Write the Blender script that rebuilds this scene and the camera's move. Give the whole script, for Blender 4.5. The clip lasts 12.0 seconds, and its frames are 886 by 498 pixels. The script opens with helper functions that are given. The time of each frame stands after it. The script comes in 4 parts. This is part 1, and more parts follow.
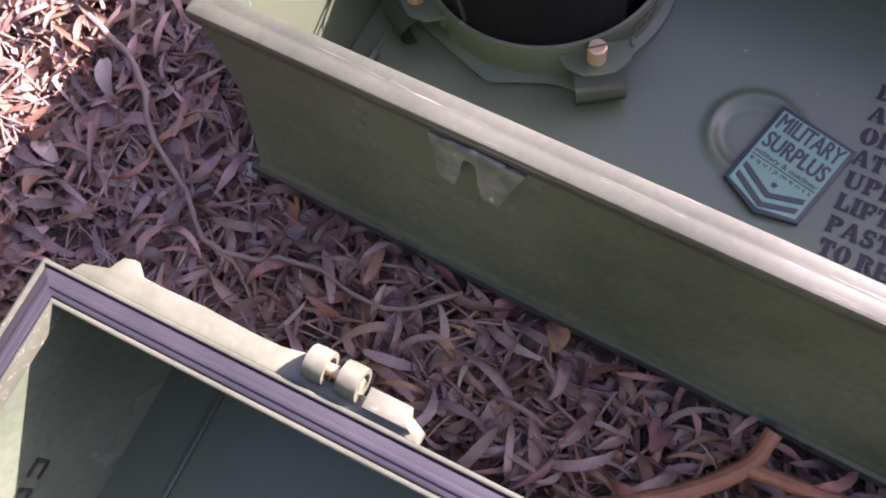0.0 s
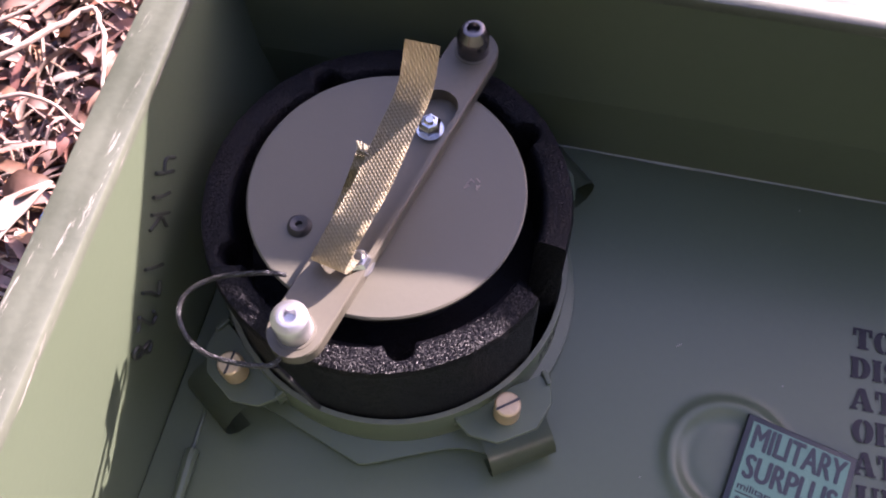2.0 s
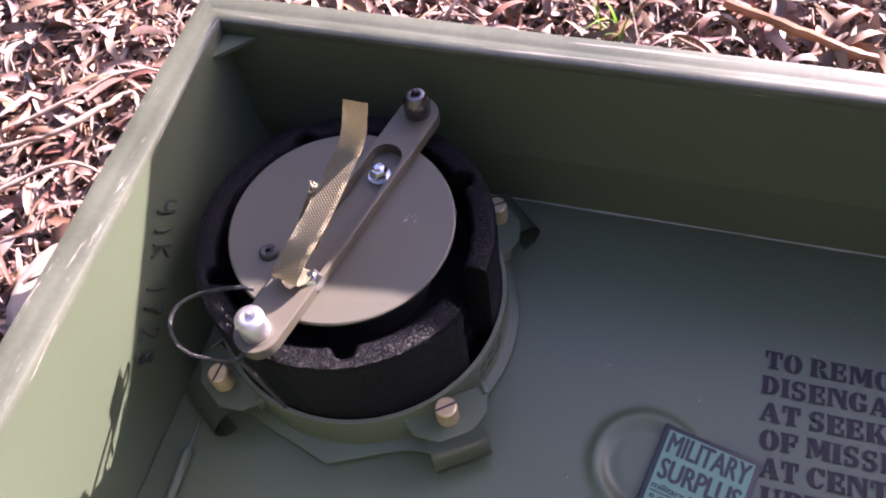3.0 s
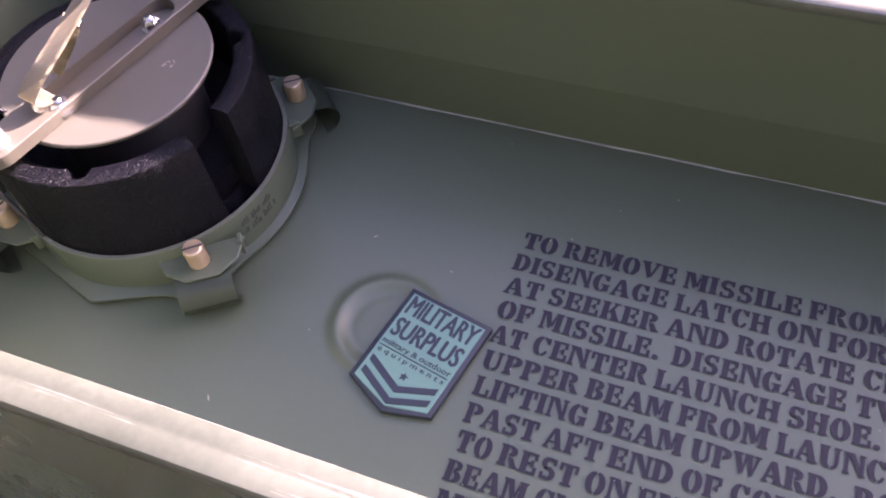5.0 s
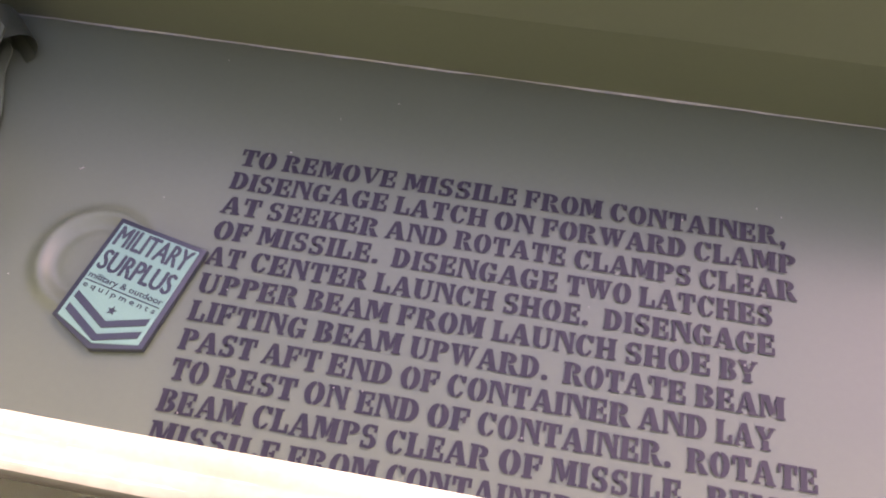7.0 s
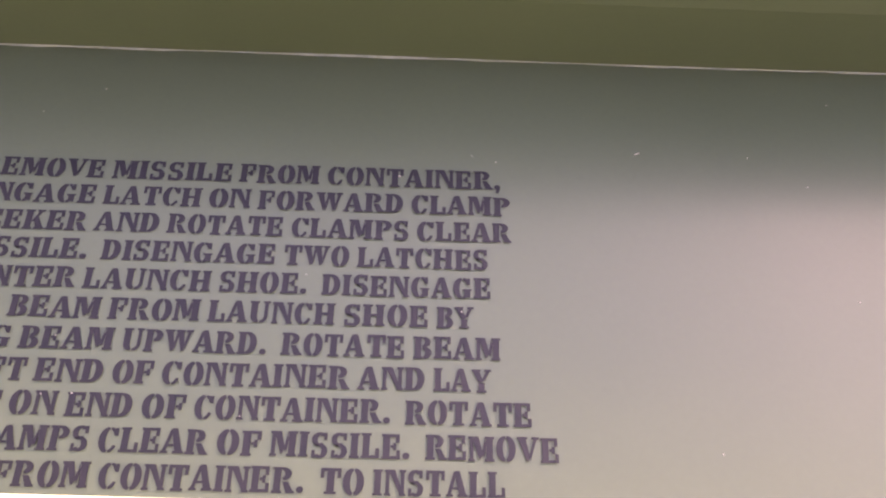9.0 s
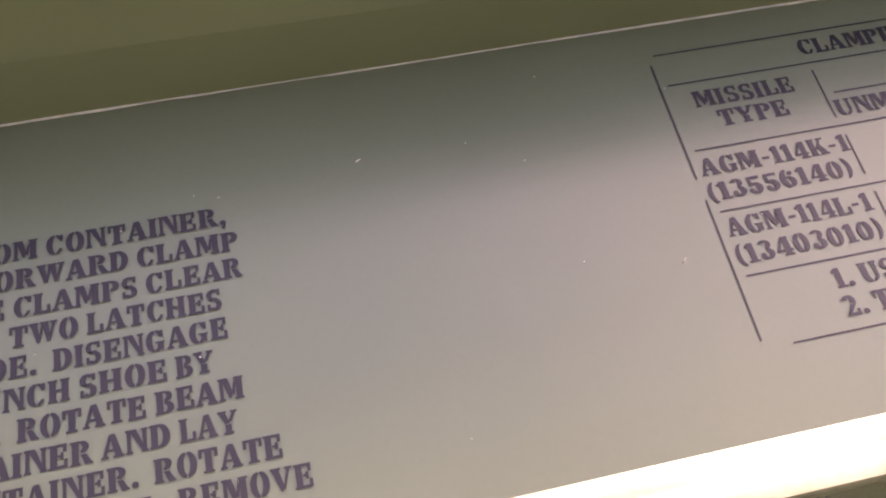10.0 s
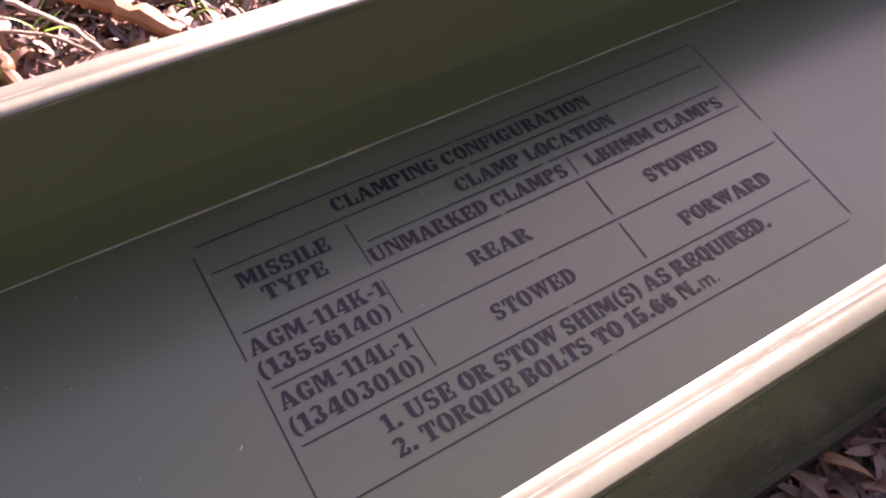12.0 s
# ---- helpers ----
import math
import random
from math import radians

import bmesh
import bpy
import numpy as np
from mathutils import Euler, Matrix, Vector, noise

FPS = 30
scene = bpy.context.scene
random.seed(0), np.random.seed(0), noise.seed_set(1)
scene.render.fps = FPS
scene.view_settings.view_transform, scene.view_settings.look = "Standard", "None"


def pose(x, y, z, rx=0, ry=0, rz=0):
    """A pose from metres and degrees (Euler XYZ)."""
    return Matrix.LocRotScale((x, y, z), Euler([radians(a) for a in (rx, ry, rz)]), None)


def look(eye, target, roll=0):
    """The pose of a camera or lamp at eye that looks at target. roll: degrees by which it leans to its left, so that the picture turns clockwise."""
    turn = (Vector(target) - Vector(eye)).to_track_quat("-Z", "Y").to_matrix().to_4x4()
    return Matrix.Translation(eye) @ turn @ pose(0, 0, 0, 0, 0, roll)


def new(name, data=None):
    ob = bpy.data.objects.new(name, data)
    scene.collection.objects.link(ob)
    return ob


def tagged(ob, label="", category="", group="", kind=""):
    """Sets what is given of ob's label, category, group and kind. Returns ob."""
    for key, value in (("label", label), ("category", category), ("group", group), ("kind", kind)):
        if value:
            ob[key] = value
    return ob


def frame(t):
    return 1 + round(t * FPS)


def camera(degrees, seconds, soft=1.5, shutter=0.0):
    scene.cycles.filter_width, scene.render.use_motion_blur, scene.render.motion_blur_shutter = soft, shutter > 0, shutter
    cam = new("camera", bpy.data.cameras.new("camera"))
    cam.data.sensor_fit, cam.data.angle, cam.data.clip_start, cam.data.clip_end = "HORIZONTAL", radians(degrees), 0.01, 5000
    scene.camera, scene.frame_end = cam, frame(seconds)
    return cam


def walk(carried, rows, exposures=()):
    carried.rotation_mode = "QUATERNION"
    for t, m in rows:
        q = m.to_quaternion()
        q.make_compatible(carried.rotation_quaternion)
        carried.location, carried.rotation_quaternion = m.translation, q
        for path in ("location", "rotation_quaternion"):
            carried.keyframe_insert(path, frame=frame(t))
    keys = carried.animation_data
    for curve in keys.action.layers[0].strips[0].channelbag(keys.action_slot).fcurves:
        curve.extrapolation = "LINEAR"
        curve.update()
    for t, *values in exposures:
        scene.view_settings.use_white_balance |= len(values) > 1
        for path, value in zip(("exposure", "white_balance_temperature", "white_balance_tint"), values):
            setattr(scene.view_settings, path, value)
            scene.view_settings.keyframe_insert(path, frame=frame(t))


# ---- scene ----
cam = camera(54.2, 12.0, 2.0)
PATH = [
    (0, (-0.051, -0.381, 0.529), (-0.588, 0.091, -1.339), -20.4),
    (0.5, (-0.087, -0.31, 0.508), (-0.535, 0.294, -1.346), -15.1),
    (1, (-0.132, -0.256, 0.466), (-0.47, 0.442, -1.377), -9.0),
    (1.5, (-0.157, -0.225, 0.43), (-0.419, 0.567, -1.387), -4.2),
    (2, (-0.165, -0.209, 0.434), (-0.404, 0.651, -1.356), -2.9),
    (2.5, (-0.152, -0.212, 0.462), (-0.444, 0.688, -1.3), -5.3),
    (2.7, (-0.130, -0.232, 0.483), (-0.478, 0.727, -1.237), -7.3),
    (4.3, (0.079, -0.294, 0.470), (-0.566, 0.717, -1.131), -11.4),
    (4.5, (0.078, -0.298, 0.455), (-0.522, 0.725, -1.156), -9.7),
    (5, (0.101, -0.293, 0.431), (-0.454, 0.719, -1.202), -9.8),
    (5.5, (0.12, -0.292, 0.419), (-0.337, 0.725, -1.241), -7.5),
    (6, (0.142, -0.291, 0.411), (-0.234, 0.73, -1.267), -5.5),
    (6.5, (0.16, -0.285, 0.406), (-0.135, 0.732, -1.29), -3.6),
    (6.7, (0.166, -0.283, 0.404), (-0.095, 0.730, -1.301), -2.7),
    (8.3, (0.228, -0.281, 0.397), (0.165, 0.710, -1.339), 1.8),
    (8.5, (0.235, -0.277, 0.398), (0.193, 0.698, -1.347), 2.2),
    (9, (0.268, -0.271, 0.397), (0.307, 0.705, -1.348), 3.7),
    (9.5, (0.311, -0.267, 0.402), (0.463, 0.679, -1.354), 4.0),
    (10, (0.357, -0.266, 0.411), (0.625, 0.656, -1.343), 3.8),
    (10.5, (0.397, -0.27, 0.422), (0.8, 0.669, -1.298), 5.3),
    (11, (0.436, -0.271, 0.432), (0.956, 0.656, -1.262), 6.8),
    (11.5, (0.47, -0.28, 0.446), (1.115, 0.65, -1.203), 7.8),
    (12, (0.506, -0.286, 0.466), (1.246, 0.63, -1.151), 8.3),
]
EXPOSURES = [
    (0.0, 2.93, 6500, 52),
    (0.5, 2.92, 6450, 44),
    (1.0, 2.78, 6350, 44),
    (1.5, 2.85, 6450, 47),
    (2.5, 2.82, 6500, 48),
    (4.5, 2.95, 6200, 48),
    (5.0, 3.63, 6700, 58),
    (5.5, 4.05, 7050, 62),
    (6.0, 4.24, 7450, 63),
    (6.5, 4.36, 7800, 62),
    (8.5, 3.92, 8350, 59),
    (9.0, 4.47, 8600, 54),
    (9.5, 4.62, 8700, 53),
    (10.0, 4.33, 8900, 54),
    (10.5, 4.3, 8900, 56),
    (11.0, 4.2, 8900, 57),
    (12.0, 3.02, 7700, 58),
]
walk(cam, [(t, look(eye, target, roll)) for t, eye, target, roll in PATH], EXPOSURES)

# ---- light ----
SUN_WAY = Vector((-1.15, -1.4, -1.04)).normalized()
world = bpy.data.worlds.new("sky")
scene.world = world
world.use_nodes = True
wn = world.node_tree.nodes
sky = wn.new("ShaderNodeTexSky")
sky.sky_type = "NISHITA"
sky.sun_disc = False
sky.dust_density = 1.6
sky.sun_elevation = math.asin(-SUN_WAY.z)
sky.sun_rotation = math.atan2(-SUN_WAY.x, -SUN_WAY.y)
world.node_tree.links.new(sky.outputs[0], wn["Background"].inputs[0])
wn["Background"].inputs[1].default_value = 0.09
sun_data = bpy.data.lights.new("sun", "SUN")
sun_data.energy, sun_data.angle, sun_data.color = 4.5, radians(0.5), (1.0, 0.97, 0.85)
sun = new("sun", sun_data)
sun.matrix_world = look((0, 0, 0), SUN_WAY)


# ---- materials ----
def material(name, base, rough=0.5, metal=0.0, dark=None, scale=8.0, fine=120.0, bump=0.15, island=0.0, coat=0.0, rand=0.0, depth=0.0006, spots=None, spec=0.5, streak=None):
    """Principled paint, metal, bark and so on: two scales of noise in the colour and the roughness, and a fine relief."""
    m = bpy.data.materials.new(name)
    m.use_nodes = True
    n, link = m.node_tree.nodes, m.node_tree.links.new
    p = n["Principled BSDF"]
    co = n.new("ShaderNodeTexCoord")
    big, small = n.new("ShaderNodeTexNoise"), n.new("ShaderNodeTexNoise")
    big.inputs["Scale"].default_value, big.inputs["Detail"].default_value = scale, 6
    small.inputs["Scale"].default_value, small.inputs["Detail"].default_value = fine, 4
    for t in (big, small):
        link(co.outputs["Object"], t.inputs["Vector"])
    mix = n.new("ShaderNodeMix")
    mix.data_type = "RGBA"
    dark = dark or tuple(c * 0.72 for c in base)
    mix.inputs["A"].default_value, mix.inputs["B"].default_value = (*dark, 1), (*base, 1)
    add = n.new("ShaderNodeMath")
    add.operation = "MULTIPLY_ADD"
    add.inputs[1].default_value, add.inputs[2].default_value = 0.35, 0.0
    link(small.outputs["Fac"], add.inputs[0])
    ramp = n.new("ShaderNodeMapRange")
    ramp.interpolation_type = "SMOOTHSTEP"
    ramp.inputs["From Min"].default_value, ramp.inputs["From Max"].default_value = 0.32, 1.0
    total = n.new("ShaderNodeMath")
    total.operation = "ADD"
    link(big.outputs["Fac"], total.inputs[0])
    link(add.outputs[0], total.inputs[1])
    link(total.outputs[0], ramp.inputs["Value"])
    link(ramp.outputs[0], mix.inputs["Factor"])
    colour = mix.outputs["Result"]
    if island or rand:
        if island:
            src = n.new("ShaderNodeNewGeometry").outputs["Random Per Island"]
        else:
            src = n.new("ShaderNodeObjectInfo").outputs["Random"]
        hue = n.new("ShaderNodeHueSaturation")
        amount = island or rand
        value = n.new("ShaderNodeMapRange")
        value.inputs["To Min"].default_value, value.inputs["To Max"].default_value = 1 - amount, 1 + amount
        link(src, value.inputs["Value"])
        link(value.outputs[0], hue.inputs["Value"])
        wob = n.new("ShaderNodeMath")
        wob.operation = "MULTIPLY"
        wob.inputs[1].default_value = 7.31
        fr = n.new("ShaderNodeMath")
        fr.operation = "FRACT"
        link(src, wob.inputs[0])
        link(wob.outputs[0], fr.inputs[0])
        hr = n.new("ShaderNodeMapRange")
        hr.inputs["To Min"].default_value, hr.inputs["To Max"].default_value = 0.5 - 0.05 * amount, 0.5 + 0.05 * amount
        link(fr.outputs[0], hr.inputs["Value"])
        link(hr.outputs[0], hue.inputs["Hue"])
        sr = n.new("ShaderNodeMapRange")
        sr.inputs["To Min"].default_value, sr.inputs["To Max"].default_value = 0.55, 1.25
        wob2 = n.new("ShaderNodeMath")
        wob2.operation = "MULTIPLY"
        wob2.inputs[1].default_value = 13.7
        fr2 = n.new("ShaderNodeMath")
        fr2.operation = "FRACT"
        link(src, wob2.inputs[0])
        link(wob2.outputs[0], fr2.inputs[0])
        link(fr2.outputs[0], sr.inputs["Value"])
        link(sr.outputs[0], hue.inputs["Saturation"])
        link(colour, hue.inputs["Color"])
        colour = hue.outputs["Color"]
    if spots:
        # small scuffs, chips and the cord's flecks, with a colour of their own
        chip, limit, size = spots
        vor = n.new("ShaderNodeTexNoise")
        vor.inputs["Scale"].default_value, vor.inputs["Detail"].default_value, vor.inputs["Roughness"].default_value = size, 8, 0.75
        if streak:
            # scuffs drawn out along the part
            mp = n.new("ShaderNodeMapping")
            mp.inputs["Scale"].default_value = streak
            link(co.outputs["Object"], mp.inputs["Vector"])
            link(mp.outputs[0], vor.inputs["Vector"])
        else:
            link(co.outputs["Object"], vor.inputs["Vector"])
        cut = n.new("ShaderNodeMapRange")
        cut.inputs["From Min"].default_value, cut.inputs["From Max"].default_value = limit, limit + 0.03
        link(vor.outputs["Fac"], cut.inputs["Value"])
        over = n.new("ShaderNodeMix")
        over.data_type = "RGBA"
        over.inputs["B"].default_value = (*chip, 1)
        link(cut.outputs[0], over.inputs["Factor"])
        link(colour, over.inputs["A"])
        colour = over.outputs["Result"]
    link(colour, p.inputs["Base Color"])
    rr = n.new("ShaderNodeMapRange")
    rr.inputs["To Min"].default_value, rr.inputs["To Max"].default_value = max(rough - 0.08, 0.02), min(rough + 0.1, 1)
    link(big.outputs["Fac"], rr.inputs["Value"])
    link(rr.outputs[0], p.inputs["Roughness"])
    p.inputs["Metallic"].default_value = metal
    p.inputs["Coat Weight"].default_value = coat
    p.inputs["Specular IOR Level"].default_value = spec
    if bump:
        b = n.new("ShaderNodeBump")
        b.inputs["Strength"].default_value, b.inputs["Distance"].default_value = bump, depth
        link(small.outputs["Fac"], b.inputs["Height"])
        link(b.outputs[0], p.inputs["Normal"])
    return m


def foam_material():
    """Open-cell black foam: every cell a small facet turned its own way."""
    m = material("black_foam", (0.0036, 0.0034, 0.0052), 0.34, scale=40, fine=1300, bump=0.0, spec=0.15, dark=(0.0022, 0.0022, 0.0036))
    n, link = m.node_tree.nodes, m.node_tree.links.new
    co, cell, geo = n.new("ShaderNodeTexCoord"), n.new("ShaderNodeTexVoronoi"), n.new("ShaderNodeNewGeometry")
    cell.inputs["Scale"].default_value = 4000
    link(co.outputs["Object"], cell.inputs["Vector"])
    half, add, unit = n.new("ShaderNodeVectorMath"), n.new("ShaderNodeVectorMath"), n.new("ShaderNodeVectorMath")
    half.operation, add.operation, unit.operation = "SUBTRACT", "MULTIPLY_ADD", "NORMALIZE"
    half.inputs[1].default_value = (0.5, 0.5, 0.5)
    add.inputs[1].default_value = (1.5, 1.5, 1.5)
    link(cell.outputs["Color"], half.inputs[0])
    link(half.outputs[0], add.inputs[0])
    link(geo.outputs["Normal"], add.inputs[2])
    link(add.outputs[0], unit.inputs[0])
    link(unit.outputs[0], n["Principled BSDF"].inputs["Normal"])
    return m


OLIVE = (0.072, 0.093, 0.0585)
paint = material("olive_paint", OLIVE, 0.33, scale=5, fine=260, bump=0.05, dark=(0.064, 0.083, 0.052), spec=0.38)
WORN = dict(base=(0.082, 0.092, 0.068), rough=0.42, scale=14, fine=300, bump=0.10, dark=(0.040, 0.048, 0.033), spec=0.5)
paint_worn = material("olive_paint_worn", spots=((0.25, 0.235, 0.21), 0.59, 12), streak=(0.35, 22.0, 22.0), **WORN)
paint_worn_end = material("olive_paint_worn_end", spots=((0.25, 0.235, 0.21), 0.60, 12), streak=(22.0, 0.35, 22.0), **WORN)
paint_out = material("olive_paint_outside", (0.130, 0.162, 0.112), 0.24, scale=7, fine=200, bump=0.12, dark=(0.058, 0.080, 0.051), spots=((0.22, 0.23, 0.20), 0.68, 24))
foot_paint = material("dark_foot_paint", (0.040, 0.046, 0.036), 0.28, scale=20, fine=200, bump=0.2, dark=(0.022, 0.026, 0.020), spots=((0.34, 0.35, 0.33), 0.66, 30), streak=(0.6, 3.0, 3.0))
paint_light = material("pale_green_paint", (0.125, 0.138, 0.100), 0.5, scale=30, fine=250, bump=0.4, dark=(0.075, 0.085, 0.058), spots=((0.22, 0.22, 0.19), 0.62, 60))
# the joint's edge highlight, put into a paler colour
joint_glint = material("bright_joint", (0.24, 0.25, 0.21), 0.4, scale=60, fine=300, bump=0.2, dark=(0.12, 0.13, 0.10))
stencil_ink = material("stencil_ink", (0.016, 0.0135, 0.018), 0.45, scale=30, fine=500, bump=0.05, dark=(0.010, 0.0085, 0.012), spec=0.25)
disc_paint = material("disc_paint", (0.078, 0.073, 0.055), 0.46, scale=12, fine=400, bump=0.08, dark=(0.071, 0.067, 0.050), spec=0.5)
arm_paint = material("arm_paint", (0.082, 0.074, 0.054), 0.48, scale=12, fine=400, bump=0.06)
foam_mat = foam_material()
faded_ink = material("faded_ink", (0.040, 0.045, 0.030), 0.5, scale=60, fine=500, bump=0.1)
brass = material("worn_brass", (0.60, 0.45, 0.28), 0.38, 0.6, scale=60, fine=500, bump=0.1)
alu = material("turned_aluminium", (0.56, 0.55, 0.57), 0.36, 0.85, scale=60, fine=800, bump=0.1)
# the same metal darkened, for the knob that stands in shade
shaded_alu = material("shaded_aluminium", (0.17, 0.155, 0.155), 0.24, 0.9, scale=60, fine=800, bump=0.1)
steel = material("zinc_steel", (0.62, 0.63, 0.66), 0.22, 1.0, scale=60, fine=600, bump=0.08)
bare = material("scraped_metal", (0.27, 0.29, 0.245), 0.32, 0.15, scale=70, fine=300, bump=0.3, dark=(0.095, 0.11, 0.082), spots=((0.60, 0.61, 0.58), 0.60, 110))
rubber = material("grey_rubber", (0.030, 0.029, 0.036), 0.34, scale=30, fine=300, bump=0.1)
black = material("black_rubber", (0.025, 0.024, 0.026), 0.5, scale=40, fine=400, bump=0.2)
navy = material("navy_rubber", (0.013, 0.019, 0.026), 0.5, scale=60, fine=700, bump=0.2)
teal = material("teal_rubber", (0.092, 0.208, 0.152), 0.5, scale=60, fine=700, bump=0.2, dark=(0.084, 0.190, 0.139))
# pale flecks put the braid's glints into the colour
cord_mat = material("black_cord", (0.010, 0.010, 0.011), 0.5, scale=300, fine=1500, bump=0.9, spec=0.3, spots=((0.30, 0.30, 0.32), 0.57, 1500))
marker = material("marker_ink", (0.02, 0.025, 0.02), 0.5)
blue = material("blue_plastic", (0.05, 0.20, 0.55), 0.4, scale=20, fine=200)
soil = material("mulch_soil", (0.118, 0.078, 0.060), 0.95, scale=9, fine=180, bump=1.0, depth=0.006, dark=(0.034, 0.024, 0.020))
leaf_mat = material("dry_leaf", (0.262, 0.148, 0.108), 0.55, scale=30, fine=220, bump=0.3, dark=(0.125, 0.071, 0.053), island=0.48)
leaf_piece = material("dry_leaf_single", (0.262, 0.148, 0.108), 0.55, scale=30, fine=220, bump=0.3, dark=(0.125, 0.071, 0.053), rand=0.48)
twig_mat = material("dry_twig", (0.26, 0.172, 0.128), 0.75, scale=40, fine=300, bump=0.5, dark=(0.15, 0.095, 0.07), island=0.35)
twig_pale = material("pale_root", (0.34, 0.26, 0.21), 0.7, scale=40, fine=300, bump=0.4, dark=(0.30, 0.22, 0.18))
branch_mat = material("brown_branch", (0.36, 0.155, 0.080), 0.6, scale=30, fine=160, bump=0.5, dark=(0.17, 0.075, 0.04), spots=((0.05, 0.03, 0.03), 0.70, 60))
bark = material("tree_bark", (0.18, 0.14, 0.11), 0.9, scale=10, fine=60, bump=0.8, depth=0.01)
dust = material("dust", (0.34, 0.32, 0.28), 0.8)
# for the unseen wall that blocks low sky light
scrub = material("scrub", (0.042, 0.048, 0.025), 0.9, scale=3, fine=20, bump=0.8, depth=0.05, dark=(0.012, 0.014, 0.008))
grass_mat = material("grass_blade", (0.12, 0.22, 0.04), 0.5, scale=20, fine=100, island=0.3)
pale_bark = material("pale_bark", (0.31, 0.25, 0.215), 0.8, scale=20, fine=150, bump=0.5, dark=(0.21, 0.165, 0.14))


def webbing_material():
    """Woven nylon strap: ochre with a fine diagonal weave."""
    m = material("ochre_webbing", (0.32, 0.285, 0.20), 0.65, scale=30, fine=900, bump=0.0, dark=(0.22, 0.19, 0.125))
    n, link = m.node_tree.nodes, m.node_tree.links.new
    co = n.new("ShaderNodeTexCoord")
    one, two = n.new("ShaderNodeTexWave"), n.new("ShaderNodeTexWave")
    for w, turn in ((one, 0.6), (two, -0.6)):
        mp = n.new("ShaderNodeMapping")
        mp.inputs["Rotation"].default_value = (0.3, 0.4, turn)
        link(co.outputs["Object"], mp.inputs["Vector"])
        link(mp.outputs[0], w.inputs["Vector"])
        w.inputs["Scale"].default_value = 240
    mul = n.new("ShaderNodeMath")
    mul.operation = "MULTIPLY"
    link(one.outputs["Fac"], mul.inputs[0])
    link(two.outputs["Fac"], mul.inputs[1])
    b = n.new("ShaderNodeBump")
    b.inputs["Strength"].default_value, b.inputs["Distance"].default_value = 0.6, 0.0006
    link(mul.outputs[0], b.inputs["Height"])
    link(b.outputs[0], n["Principled BSDF"].inputs["Normal"])
    return m


webbing = webbing_material()


# ---- builders ----
def mesh_of(name, verts, faces, smooth=True):
    me = bpy.data.meshes.new(name)
    me.from_pydata([tuple(v) for v in verts], [], faces)
    me.validate()
    if smooth:
        me.polygons.foreach_set("use_smooth", [True] * len(me.polygons))
    return me


def put(name, me, mat, parent=None, label=""):
    ob = new(name, me)
    if not me.materials:
        me.materials.append(mat)
    if parent:
        ob.parent = parent
    if label:
        ob["label"] = label
    return ob


def part(name, bm, mat, parent=None, label="", smooth=True, angle=35):
    """Link a bmesh as one mesh object under a thing or a part."""
    bmesh.ops.recalc_face_normals(bm, faces=bm.faces)
    for f in bm.faces:
        f.smooth = smooth
    for e in bm.edges:
        if len(e.link_faces) == 2 and e.calc_face_angle(0) > radians(angle):
            e.smooth = False
    me = bpy.data.meshes.new(name)
    bm.to_mesh(me)
    bm.free()
    return put(name, me, mat, parent, label)


def thing(name, at=(0, 0, 0), turn=0.0, **tags):
    ob = new(name)
    ob.matrix_basis = pose(*at, 0, 0, turn)
    return tagged(ob, **tags)


def lathe(profile, n=48, closed=True, centre=(0, 0, 0), arc=None):
    """A turned shape: profile of (radius, height)."""
    bm = bmesh.new()
    a0, a1 = arc or (0, 2 * math.pi)
    steps = n if arc is None else n + 1
    rings = []
    for i in range(steps):
        a = a0 + (a1 - a0) * i / n
        rings.append([bm.verts.new((centre[0] + r * math.cos(a), centre[1] + r * math.sin(a), centre[2] + z)) for r, z in profile])
    m = len(profile)
    for i in range(n):
        one, two = rings[i], rings[(i + 1) % steps]
        for j in range(m if closed else m - 1):
            bm.faces.new((one[j], two[j], two[(j + 1) % m], one[(j + 1) % m]))
    bmesh.ops.remove_doubles(bm, verts=bm.verts, dist=1e-6)
    return bm


def slab(outline, z0, z1, bevel=0.0, segments=2):
    """A flat plate with the given outline, between two heights."""
    bm = bmesh.new()
    base = [bm.verts.new((x, y, z0)) for x, y in outline]
    f = bm.faces.new(base)
    up = bmesh.ops.extrude_face_region(bm, geom=[f])
    bmesh.ops.translate(bm, verts=[v for v in up["geom"] if isinstance(v, bmesh.types.BMVert)], vec=(0, 0, z1 - z0))
    bmesh.ops.recalc_face_normals(bm, faces=bm.faces)
    if bevel:
        top = [e for e in bm.edges if abs(e.verts[0].co.z - z1) < 1e-7 and abs(e.verts[1].co.z - z1) < 1e-7]
        bmesh.ops.bevel(bm, geom=top, offset=bevel, segments=segments, affect="EDGES", profile=0.5)
    return bm


